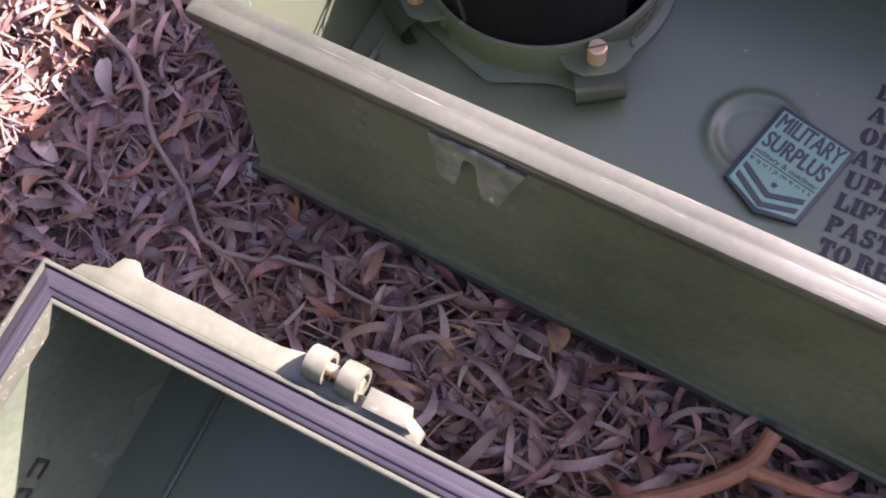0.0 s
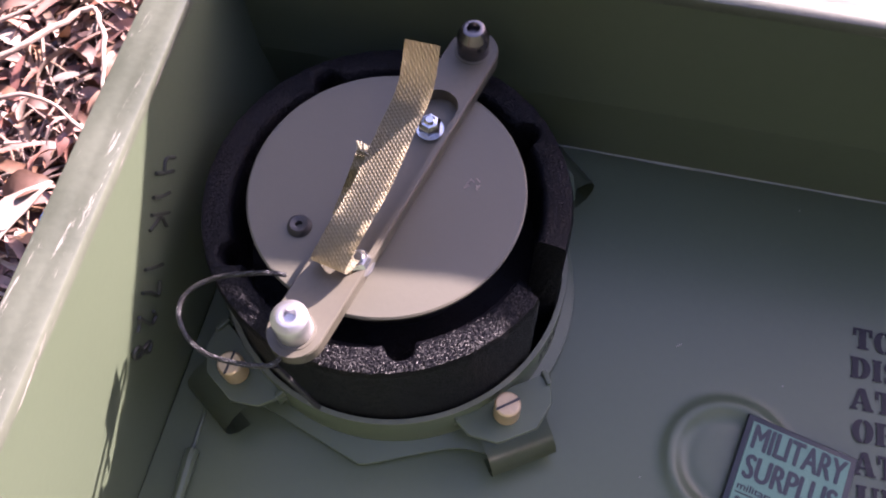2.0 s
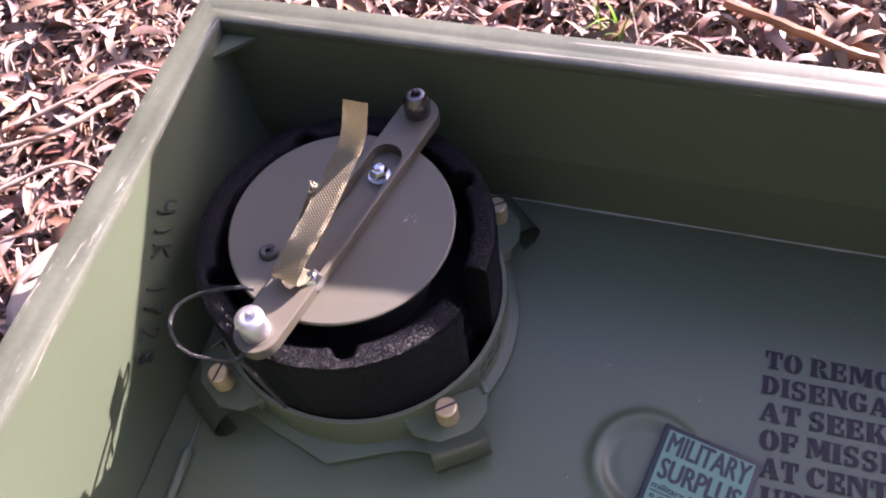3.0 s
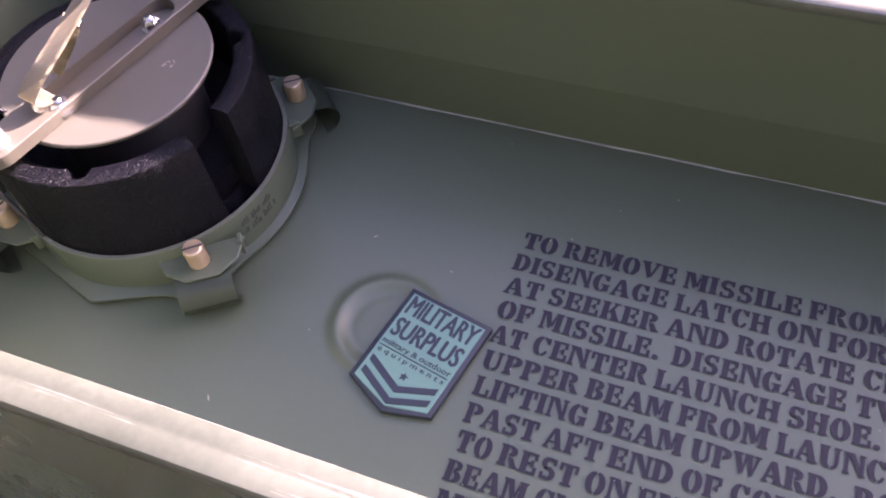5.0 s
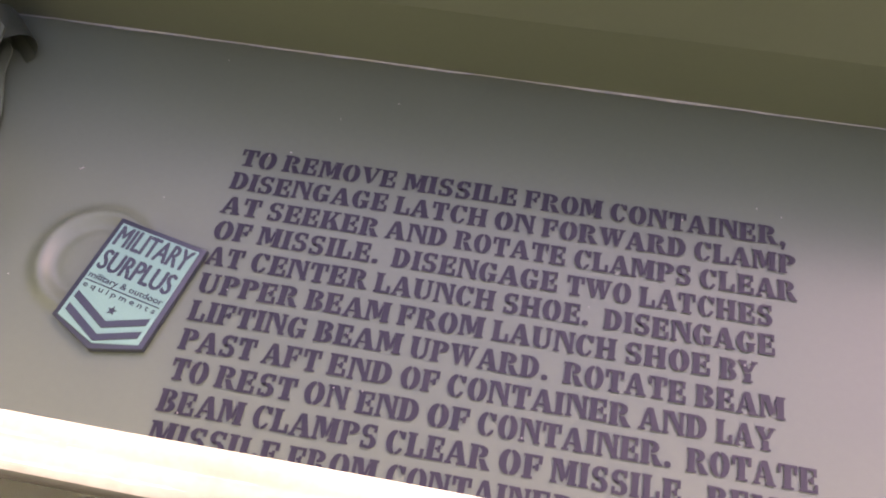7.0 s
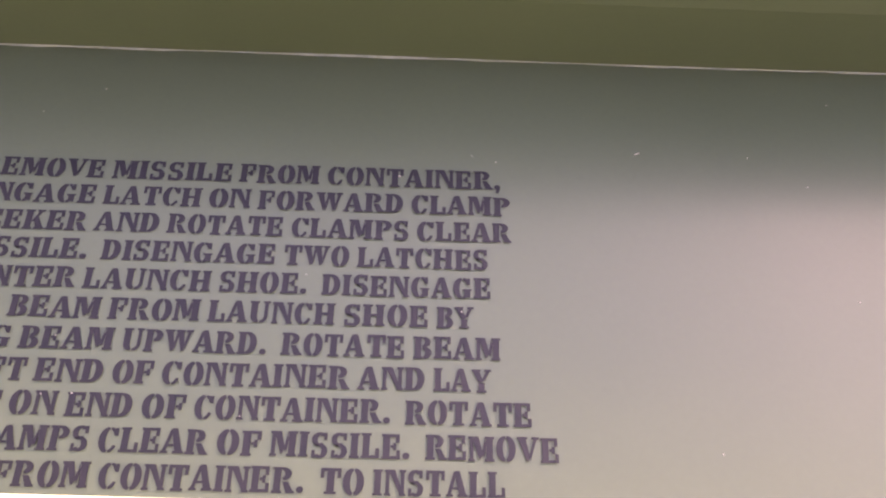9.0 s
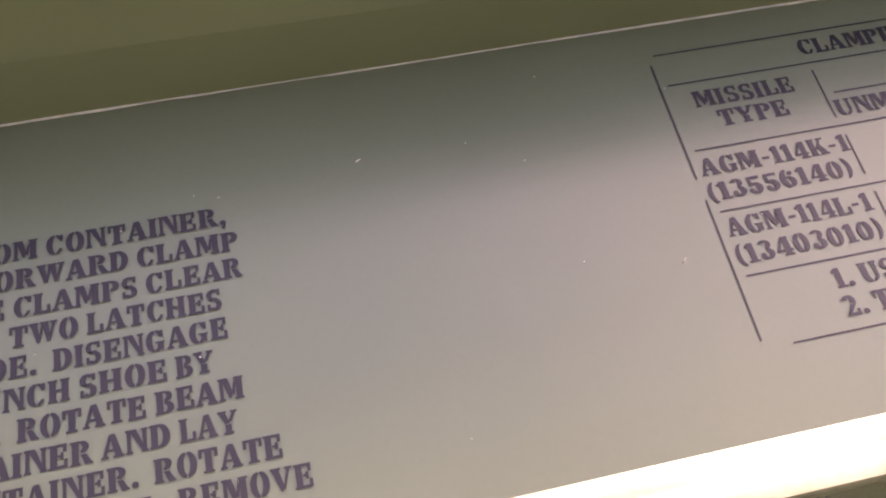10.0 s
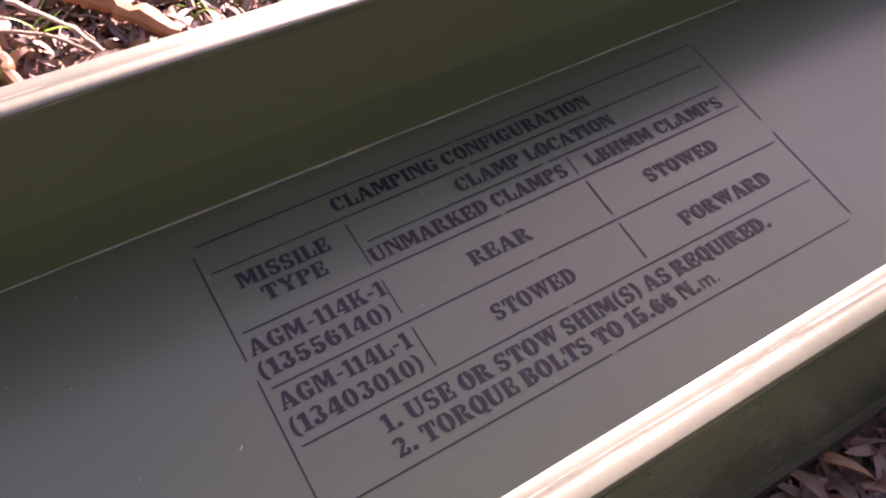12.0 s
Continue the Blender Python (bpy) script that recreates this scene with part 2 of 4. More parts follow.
def tube(points, radius, sides=8, taper=1.0, seed=0, rough=0.0):
    """A round rod along points, for twigs, cords and rods."""
    rng = random.Random(seed)
    pts = [Vector(p) for p in points]
    bm = bmesh.new()
    rings = []
    side = Vector((0.3, 0.2, 1)).normalized()
    for i, p in enumerate(pts):
        d = (pts[min(i + 1, len(pts) - 1)] - pts[max(i - 1, 0)]).normalized()
        a = d.cross(side)
        a = a.normalized() if a.length > 1e-4 else d.orthogonal().normalized()
        b = a.cross(d).normalized()
        r = radius * (1 + (taper - 1) * i / max(len(pts) - 1, 1)) * (1 + rng.uniform(-rough, rough))
        rings.append([bm.verts.new(p + a * r * math.cos(2 * math.pi * k / sides) + b * r * math.sin(2 * math.pi * k / sides)) for k in range(sides)])
    for one, two in zip(rings, rings[1:]):
        for k in range(sides):
            bm.faces.new((one[k], one[(k + 1) % sides], two[(k + 1) % sides], two[k]))
    bm.faces.new(rings[0][::-1])
    bm.faces.new(rings[-1])
    return bm


def smooth_path(points, n=8):
    """Points on a smooth curve through the given ones."""
    p = [Vector(q) for q in points]
    p = [2 * p[0] - p[1]] + p + [2 * p[-1] - p[-2]]
    out = []
    for i in range(1, len(p) - 2):
        for k in range(n):
            t = k / n
            a, b, c, d = p[i - 1], p[i], p[i + 1], p[i + 2]
            out.append(0.5 * (2 * b + (c - a) * t + (2 * a - 5 * b + 4 * c - d) * t * t + (3 * b - a - 3 * c + d) * t ** 3))
    out.append(p[-2])
    return out


def join(bm, other, m=Matrix()):
    """Add a bmesh to another, moved by m."""
    me = bpy.data.meshes.new("piece")
    other.transform(m)
    other.to_mesh(me)
    other.free()
    bm.from_mesh(me)
    bpy.data.meshes.remove(me)
    return bm


def box(x0, y0, z0, x1, y1, z1, bevel=0.0):
    bm = bmesh.new()
    bmesh.ops.create_cube(bm, size=1, matrix=Matrix.Translation(((x0 + x1) / 2, (y0 + y1) / 2, (z0 + z1) / 2)) @ Matrix.Diagonal((x1 - x0, y1 - y0, z1 - z0, 1)))
    if bevel:
        bmesh.ops.bevel(bm, geom=bm.edges[:], offset=bevel, segments=2, affect="EDGES", profile=0.5)
    return bm


# ---- stencil lettering ----
GLYPHS = {}


def rect(x0, y0, x1, y1):
    return [(x0, y0), (x1, y0), (x1, y1), (x0, y1)]


def stem(x, w=0.25):
    """A thick upright with slab serifs."""
    return [rect(x, 0, x + w, 1), rect(x - 0.07, 0, x, 0.1), rect(x + w, 0, x + w + 0.07, 0.1), rect(x - 0.07, 0.9, x, 1), rect(x + w, 0.9, x + w + 0.07, 1)]


def hair(x):
    return stem(x, 0.11)


def bow(cx, cy, rx, ry, ix, iy, a0, a1, n=9):
    """Part of an elliptic ring, thick at its sides and thin at top and bottom, in quads."""
    out = []
    ang = [radians(a0 + (a1 - a0) * i / n) for i in range(n + 1)]
    for a, b in zip(ang, ang[1:]):
        out.append([(cx + rx * math.cos(a), cy + ry * math.sin(a)), (cx + rx * math.cos(b), cy + ry * math.sin(b)),
                    (cx + ix * math.cos(b), cy + iy * math.sin(b)), (cx + ix * math.cos(a), cy + iy * math.sin(a))])
    return out


def glyph(letter, width, *shapes):
    flat = []
    for s in shapes:
        flat += s if isinstance(s[0][0], tuple) else [s]
    GLYPHS[letter] = (width, flat)


glyph("A", 0.96, [(0.05, 0.09), (0.16, 0.09), (0.43, 0.92), (0.36, 1)], [(0.41, 1), (0.58, 1), (0.90, 0.09), (0.62, 0.09), (0.42, 0.8)], rect(0.24, 0.28, 0.53, 0.37), rect(-0.02, 0, 0.25, 0.1), rect(0.54, 0, 0.97, 0.1))
glyph("B", 0.86, stem(0.07), bow(0.44, 0.76, 0.34, 0.24, 0.12, 0.14, -88, 82), bow(0.44, 0.27, 0.40, 0.27, 0.14, 0.16, -82, 88))
glyph("C", 0.86, bow(0.44, 0.5, 0.42, 0.52, 0.16, 0.42, 98, 262), bow(0.46, 0.5, 0.36, 0.52, 0.26, 0.42, 28, 80), bow(0.46, 0.5, 0.36, 0.52, 0.26, 0.42, -80, -28), rect(0.72, 0.66, 0.82, 0.98))
glyph("D", 0.92, stem(0.07), bow(0.42, 0.5, 0.47, 0.5, 0.2, 0.38, -84, 84, 12))
glyph("E", 0.84, stem(0.07), rect(0.42, 0.88, 0.76, 1), rect(0.66, 0.66, 0.76, 0.88), rect(0.42, 0.45, 0.58, 0.56), rect(0.54, 0.36, 0.62, 0.65), rect(0.42, 0, 0.8, 0.12), rect(0.7, 0.12, 0.8, 0.36))
glyph("F", 0.80, stem(0.07), rect(0.42, 0.88, 0.76, 1), rect(0.66, 0.64, 0.76, 0.88), rect(0.42, 0.44, 0.58, 0.55), rect(0.54, 0.35, 0.62, 0.64))
glyph("G", 0.94, bow(0.44, 0.5, 0.42, 0.52, 0.16, 0.42, 98, 262), bow(0.46, 0.5, 0.36, 0.52, 0.26, 0.42, 28, 80), rect(0.72, 0.66, 0.82, 0.98), bow(0.46, 0.5, 0.36, 0.52, 0.2, 0.42, -80, -40), rect(0.6, 0.06, 0.84, 0.44), rect(0.5, 0.38, 0.9, 0.46))
glyph("H", 1.00, stem(0.07), stem(0.66), rect(0.38, 0.45, 0.60, 0.56))
glyph("I", 0.40, stem(0.07))
glyph("K", 0.98, stem(0.07), [(0.38, 0.40), (0.46, 0.36), (0.78, 0.92), (0.68, 0.92)], rect(0.58, 0.9, 0.9, 1), [(0.48, 0.52), (0.60, 0.68), (0.94, 0.08), (0.64, 0.08)], rect(0.56, 0, 0.98, 0.1))
glyph("L", 0.80, stem(0.07), rect(0.42, 0, 0.78, 0.12), rect(0.67, 0.12, 0.78, 0.40))
glyph("M", 1.20, hair(0.07), [(0.16, 1), (0.42, 1), (0.62, 0.36), (0.52, 0.06)], [(0.64, 0.30), (0.70, 0.16), (0.80, 0.7), (0.80, 0.98)], stem(0.86))
glyph("N", 0.98, hair(0.07), [(0.16, 1), (0.44, 1), (0.80, 0.24), (0.80, 0.0)], hair(0.80))
glyph("O", 0.90, bow(0.43, 0.5, 0.42, 0.53, 0.16, 0.42, 98, 262), bow(0.47, 0.5, 0.42, 0.53, 0.16, 0.42, -82, 82))
glyph("P", 0.84, stem(0.07), bow(0.42, 0.73, 0.40, 0.27, 0.15, 0.16, -86, 84))
glyph("Q", 0.92, bow(0.43, 0.5, 0.42, 0.53, 0.16, 0.42, 98, 262), bow(0.47, 0.5, 0.42, 0.53, 0.16, 0.42, -82, 82), [(0.46, 0.14), (0.58, 0.22), (0.92, -0.12), (0.70, -0.14)])
glyph("R", 0.94, stem(0.07), bow(0.42, 0.74, 0.38, 0.26, 0.14, 0.15, -80, 84), [(0.46, 0.44), (0.66, 0.44), (0.92, 0.06), (0.66, 0.0)], rect(0.66, 0, 0.96, 0.09))
glyph("S", 0.78, bow(0.38, 0.73, 0.34, 0.29, 0.14, 0.18, 40, 250), bow(0.40, 0.27, 0.34, 0.29, 0.12, 0.18, -140, 70), rect(0.60, 0.7, 0.69, 1), rect(0.07, 0, 0.16, 0.3), [(0.16, 0.52), (0.30, 0.44), (0.56, 0.46), (0.50, 0.60)])
glyph("T", 0.88, [(0.31, 0), (0.57, 0), (0.57, 1), (0.31, 1)], rect(0.2, 0, 0.31, 0.1), rect(0.57, 0, 0.68, 0.1), rect(0.02, 0.88, 0.26, 1), rect(0.02, 0.62, 0.11, 0.88), rect(0.62, 0.88, 0.86, 1), rect(0.77, 0.62, 0.86, 0.88))
glyph("U", 0.98, rect(0.07, 0.3, 0.33, 1), rect(0, 0.9, 0.40, 1), bow(0.45, 0.32, 0.38, 0.34, 0.12, 0.22, 180, 262), bow(0.49, 0.32, 0.36, 0.34, 0.25, 0.22, -80, 0), rect(0.74, 0.32, 0.85, 1), rect(0.66, 0.9, 0.94, 1))
glyph("V", 0.96, [(0.04, 0.92), (0.34, 0.92), (0.54, 0.2), (0.44, 0)], [(0.50, 0.02), (0.58, 0.12), (0.88, 0.92), (0.78, 0.92)], rect(-0.02, 0.9, 0.42, 1), rect(0.68, 0.9, 0.97, 1))
glyph("W", 1.30, [(0.04, 0.92), (0.30, 0.92), (0.46, 0.25), (0.38, 0)], [(0.42, 0.02), (0.48, 0.12), (0.66, 0.92), (0.58, 0.92)], [(0.60, 0.92), (0.84, 0.92), (0.96, 0.25), (0.88, 0)], [(0.92, 0.02), (0.98, 0.12), (1.22, 0.92), (1.12, 0.92)], rect(-0.02, 0.9, 0.38, 1), rect(1.02, 0.9, 1.30, 1), rect(0.52, 0.9, 0.90, 1))
glyph("Y", 0.94, rect(0.34, 0, 0.60, 0.42), rect(0.24, 0, 0.70, 0.1), [(0.04, 0.92), (0.32, 0.92), (0.54, 0.46), (0.34, 0.44)], [(0.52, 0.56), (0.62, 0.50), (0.86, 0.92), (0.74, 0.92)], rect(-0.02, 0.9, 0.38, 1), rect(0.66, 0.9, 0.95, 1))
glyph(".", 0.34, bow(0.17, 0.13, 0.13, 0.13, 0.001, 0.001, 0, 360, 12))
glyph(",", 0.34, bow(0.17, 0.13, 0.13, 0.13, 0.001, 0.001, 0, 360, 12), [(0.2, 0.1), (0.3, 0.1), (0.2, -0.2), (0.12, -0.18)])
glyph("-", 0.46, rect(0.06, 0.38, 0.40, 0.52))
glyph("(", 0.42, bow(0.46, 0.48, 0.40, 0.62, 0.24, 0.58, 105, 255))
glyph(")", 0.42, bow(-0.04, 0.48, 0.40, 0.62, 0.24, 0.58, -75, 75))
glyph("0", 0.76, bow(0.36, 0.5, 0.34, 0.52, 0.12, 0.42, 98, 262), bow(0.40, 0.5, 0.34, 0.52, 0.12, 0.42, -82, 82))
glyph("1", 0.52, rect(0.17, 0, 0.41, 1), rect(0.05, 0, 0.53, 0.1), [(0.02, 0.74), (0.17, 0.80), (0.17, 0.98), (0.02, 0.86)])
glyph("2", 0.76, bow(0.36, 0.72, 0.34, 0.30, 0.1, 0.18, -25, 165), [(0.04, 0.04), (0.22, 0.10), (0.68, 0.6), (0.44, 0.56)], rect(0.10, 0, 0.72, 0.16), rect(0.63, 0.1, 0.72, 0.32))
glyph("3", 0.74, bow(0.34, 0.76, 0.30, 0.25, 0.1, 0.14, -80, 160), bow(0.34, 0.28, 0.36, 0.29, 0.12, 0.17, -160, 80), bow(0.14, 0.26, 0.1, 0.1, 0.001, 0.001, 0, 360, 8))
glyph("4", 0.80, rect(0.44, 0, 0.68, 1), [(0.02, 0.26), (0.14, 0.30), (0.44, 0.92), (0.40, 1)], rect(0.04, 0.22, 0.40, 0.34), rect(0.68, 0.22, 0.78, 0.34), rect(0.34, 0, 0.78, 0.1))
glyph("5", 0.74, rect(0.1, 0.84, 0.66, 1), rect(0.1, 0.5, 0.2, 0.84), bow(0.34, 0.32, 0.36, 0.33, 0.1, 0.2, -150, 140), bow(0.14, 0.24, 0.1, 0.1, 0.001, 0.001, 0, 360, 8))
glyph("6", 0.76, bow(0.40, 0.5, 0.38, 0.53, 0.14, 0.42, 100, 262), bow(0.40, 0.30, 0.34, 0.31, 0.1, 0.2, -82, 110), bow(0.56, 0.78, 0.11, 0.12, 0.001, 0.001, 0, 360, 8))

INK = 0.0005


def word_width(text):
    return sum(GLYPHS[c][0] + GAP for c in text) - GAP


GAP, BLANK = 0.13, 0.36


def stencil_line(text, x0, x1, base, height, parent, starts=()):
    """A line of stencil letters on the floor panel from x0 to x1; starts: where its words begin."""
    pieces = text.split(" ")
    if not starts:
        k = (x1 - x0) / (sum(word_width(p) for p in pieces) + (BLANK + GAP) * (len(pieces) - 1))
        starts, pen = [], x0
        for p in pieces:
            starts.append(pen)
            pen += (word_width(p) + BLANK + GAP) * k
        ends = [a + word_width(p) * k for a, p in zip(starts, pieces)]
    else:
        ends = [b - (0.0075 if p[-1] == "." else 0.0047) for p, b in zip(pieces, starts[1:])] + [x1]
    rng = random.Random(text)
    verts, faces = [], []
    for p, a, b in zip(pieces, starts, ends):
        k = (b - a) / word_width(p)
        pen = 0.0
        for c in p:
            w, shapes = GLYPHS[c]
            dx, dy = rng.uniform(-0.015, 0.015), rng.uniform(-0.02, 0.02)
            for layer, sh in enumerate(shapes):
                for which, side in enumerate((-0.034, 0.034)):
                    n = len(verts)
                    for px, py in sh:
                        verts.append((a + (pen + px + dx + side) * k, base + (py + dy) * height, INK + 0.000008 * ((2 * layer + which) % 24)))
                    faces.append(tuple(range(n, n + len(sh))))
            pen += w + GAP
    me = mesh_of("stencil_line", verts, faces, False)
    return put("stencil_line", me, stencil_ink, parent, "dark stencilled paint")


def rule(xa, ya, xb, yb, parent, width=0.0011):
    """A thin painted rule of the table."""
    d = Vector((xb - xa, yb - ya)).normalized()
    n = Vector((-d.y, d.x)) * width / 2
    z = INK
    me = mesh_of("table_rule", [(xa + n.x, ya + n.y, z), (xa - n.x, ya - n.y, z), (xb - n.x, yb - n.y, z), (xb + n.x, yb + n.y, z)], [(0, 1, 2, 3)], False)
    return put("table_rule", me, stencil_ink, parent)


def words(text, size, bold=0.0, squeeze=1.0, align="CENTER", depth=0.0):
    """A mesh of plain lettering in the built-in font, centred on the origin."""
    cu = bpy.data.curves.new("words", "FONT")
    cu.body, cu.size, cu.align_x, cu.align_y, cu.offset, cu.extrude, cu.resolution_u = text, size, align, "CENTER", bold, depth, 3
    ob = bpy.data.objects.new("words", cu)
    scene.collection.objects.link(ob)
    me = bpy.data.meshes.new_from_object(ob.evaluated_get(bpy.context.evaluated_depsgraph_get()))
    bpy.data.objects.remove(ob)
    bpy.data.curves.remove(cu)
    me.transform(Matrix.Diagonal((squeeze, 1, 1, 1)))
    return me


# ---- ground ----
GROUND = -0.022


def litter_height(x, y):
    return GROUND + 0.008 * noise.noise((x * 7, y * 7, 3.1)) + 0.003 * noise.noise((x * 30, y * 30, 1.7))


def build_ground():
    bm = bmesh.new()
    # one sheet: fine near the containers, wide steps out to the horizon
    near = [i * 0.02 - 1.0 for i in range(131)]
    xs = [-400, -60, -12, -4, -2] + near + [2.4, 4, 12, 60, 400]
    near_y = [i * 0.02 - 1.0 for i in range(101)]
    ys = [-400, -60, -12, -4, -2] + near_y + [1.6, 4, 12, 60, 400]
    grid = [[bm.verts.new((x, y, litter_height(x, y))) for x in xs] for y in ys]
    for a, b in zip(grid, grid[1:]):
        for i in range(len(xs) - 1):
            bm.faces.new((a[i], a[i + 1], b[i + 1], b[i]))
    g = part("ground", bm, soil)
    return tagged(g, "dark mulch soil under dry leaf litter", "ground", kind="structure")


def leaf_mesh(rng, long, wide, curl, twist, hook):
    """One dry leaf: a pointed, cupped and curled blade along x."""
    n = 8
    verts, faces = [], []
    sickle = long * rng.uniform(-0.22, 0.22)
    pos, ang = Vector((0, 0, 0)), -hook * 0.5
    for i in range(n + 1):
        t = i / n
        w = wide * 0.5 * max(math.sin(math.pi * min(t * 0.94 + 0.05, 1)) ** 0.55, 0.05) * rng.uniform(0.82, 1.1)
        tw = twist * (t - 0.5)
        up = 0.35 * w * curl
        for s in (-1, 0, 1):
            y, z = s * w, abs(s) * up
            verts.append((pos.x, sickle * (4 * (t - 0.5) ** 2 - 0.5) + y * math.cos(tw) - z * math.sin(tw), pos.z + y * math.sin(tw) + z * math.cos(tw)))
        ang += hook / n
        pos += Vector((math.cos(ang), 0, math.sin(ang))) * long / n
    for i in range(n):
        for s in (0, 1):
            a = i * 3 + s
            faces.append((a, a + 1, a + 4, a + 3))
    mid = pos / 2
    return [(v[0] - mid.x, v[1], v[2] - min(mid.z, 0)) for v in verts], faces


def random_leaf(rng):
    kind = rng.random()
    if kind < 0.50:
        return leaf_mesh(rng, rng.uniform(0.024, 0.058), rng.uniform(0.004, 0.0088), rng.uniform(-0.6, 2.6), rng.uniform(-3.4, 3.4), rng.uniform(-2.2, 3.6))
    if kind < 0.66:
        return leaf_mesh(rng, rng.uniform(0.017, 0.038), rng.uniform(0.008, 0.017), rng.uniform(0.6, 3.2), rng.uniform(-2.2, 2.2), rng.uniform(-2.0, 4.8))
    return leaf_mesh(rng, rng.uniform(0.018, 0.05), rng.uniform(0.0022, 0.005), rng.uniform(0, 1), rng.uniform(-2, 2), rng.uniform(-1.4, 2.0))


def free_of_boxes(x, y):
    inside = -0.352 < x < 1.47 and -0.262 < y < 0.112
    c, s = math.cos(radians(-3)), math.sin(radians(-3))
    u, v = c * (x + 0.328) - s * (y + 0.38), s * (x + 0.328) + c * (y + 0.38)
    other = -0.012 < u < 1.75 and -0.36 < v < 0.012
    return not inside and not other


def leaf_pose(rng, x, y, lift):
    return pose(x, y, litter_height(x, y) + lift, rng.gauss(0, 30), rng.gauss(0, 16), rng.uniform(0, 360))


def build_litter(ground):
    rng = random.Random(11)
    zones = ((-0.85, -0.35, -0.45, 0.45, 9000), (-0.40, 0.35, -0.41, -0.25, 2800), (-0.45, 0.75, 0.10, 0.42, 6500), (0.62, 1.15, -0.37, -0.25, 1300), (0.75, 1.2, 0.1, 0.5, 400))
    verts, faces = [], []
    for x0, x1, y0, y1, count in zones:
        for _ in range(count):
            x, y = rng.uniform(x0, x1), rng.uniform(y0, y1)
            if not free_of_boxes(x, y):
                continue
            v, f = random_leaf(rng)
            m = leaf_pose(rng, x, y, rng.uniform(0.000, 0.013))
            n = len(verts)
            verts += [m @ Vector(p) for p in v]
            faces += [tuple(i + n for i in q) for q in f]
    # the litter thins out away from the containers
    for k in range(21000):
        spread = 1.0 if k < 9000 else 2.3
        x, y = rng.gauss(0.4, spread), rng.gauss(-0.05, spread * 0.8)
        if not free_of_boxes(x, y):
            continue
        v, f = random_leaf(rng)
        m = leaf_pose(rng, x, y, rng.uniform(0.0, 0.010))
        n = len(verts)
        verts += [m @ Vector(p) for p in v]
        faces += [tuple(i + n for i in q) for q in f]
    ob = put("leaf_litter", mesh_of("leaf_litter", verts, faces), leaf_mat)
    tagged(ob, "dry curled brown and mauve leaves covering the soil", "leaf litter", kind="stuff")
    # thin stringy stalks among the leaves
    bm = bmesh.new()
    for i in range(2600):
        x0, x1, y0, y1, _ = zones[(0, 1, 2, 3, 1, 0)[i % 6]]
        x, y = rng.uniform(x0, x1), rng.uniform(y0, y1)
        if not free_of_boxes(x, y):
            continue
        a, bend, long = rng.uniform(0, 6.28), rng.uniform(-1.8, 1.8), rng.uniform(0.04, 0.15)
        pts = []
        for k in range(7):
            pts.append((x, y, litter_height(x, y) + 0.010 + 0.006 * math.sin(k * 1.1 + i)))
            x, y, a = x + math.cos(a) * long / 6, y + math.sin(a) * long / 6, a + bend / 6
        if all(free_of_boxes(p[0], p[1]) for p in pts):
            join(bm, tube(pts, rng.uniform(0.0006, 0.0016), 5, 0.5, i, 0.2))
    ob = part("stalks", bm, twig_mat)
    tagged(ob, "thin dry brown stalks scattered among leaves", "twigs", kind="stuff")


# ---- missile container, lower half ----
XL, XR, YN, YF = -0.323, 1.42, -0.218, 0.0755


def rim_height(y):
    return 0.1650 - 0.0875 * (y - YN)


def rim_left(y):
    return XL - 0.075 * (min(max(y, YN), YF) - YN)


def ring_side(profiles, side, wobble=0.0004, steps=60):
    """One side of a rectangular ring: each profile point is (outward, height, share of the rim's height). Ends are mitred."""
    bm = bmesh.new()
    mine = profiles[side]
    rows = []
    before, after = {"near": ("left", "right"), "far": ("left", "right"), "left": ("near", "far"), "right": ("near", "far")}[side]
    n = steps if side in ("near", "far") else 14
    for i in range(n + 1):
        t = i / n
        row = []
        for j, (o, h, share) in enumerate(mine):
            oa, ob_ = profiles[before][j][0], profiles[after][j][0]
            if side in ("near", "far"):
                y = YN - o if side == "near" else YF + o
                x = (XL + (rim_left(y) - XL) * share - oa) * (1 - t) + (XR + ob_) * t
            else:
                y = (YN - oa) * (1 - t) + (YF + ob_) * t
                x = XL + (rim_left(y) - XL) * share - o if side == "left" else XR + o
            edge = min(max(y, YN), YF)
            # the far side sinks a little towards the far end
            sink = 0.006 * max(x, 0) * (edge - YN) / (YF - YN)
            z = h + share * (rim_height(edge) - sink)
            w = wobble * noise.noise((x * 9, y * 9, j * 0.15)) * min(1, 6 * t, 6 * (1 - t))
            if side in ("near", "far"):
                y += w
            else:
                x += w
            row.append(bm.verts.new((x, y, z + w * 0.6)))
        rows.append(row)
    m = len(mine)
    for a, b in zip(rows, rows[1:]):
        for j in range(m):
            bm.faces.new((a[j], b[j], b[(j + 1) % m], a[(j + 1) % m]))
    bm.faces.new(rows[0])
    bm.faces.new(rows[-1][::-1])
    return bm


def rim_profile(w, groove=1.0):
    shape = ((0.02, -0.006), (0.0, -0.0014), (0.025, -0.0003), (0.07, 0.0), (0.26, 0.0001), (0.38, 0.0), (0.43, -0.00035), (0.49, -0.0004), (0.55, 0.0001), (0.68, 0.0001), (0.85, -0.0001), (0.94, -0.0005), (0.985, -0.0020), (1.0, -0.0060), (0.97, -0.0105), (0.80, -0.0125))
    return [(o * w, h * (groove if 0.3 < o < 0.6 else 1), 1.0) for o, h in shape]


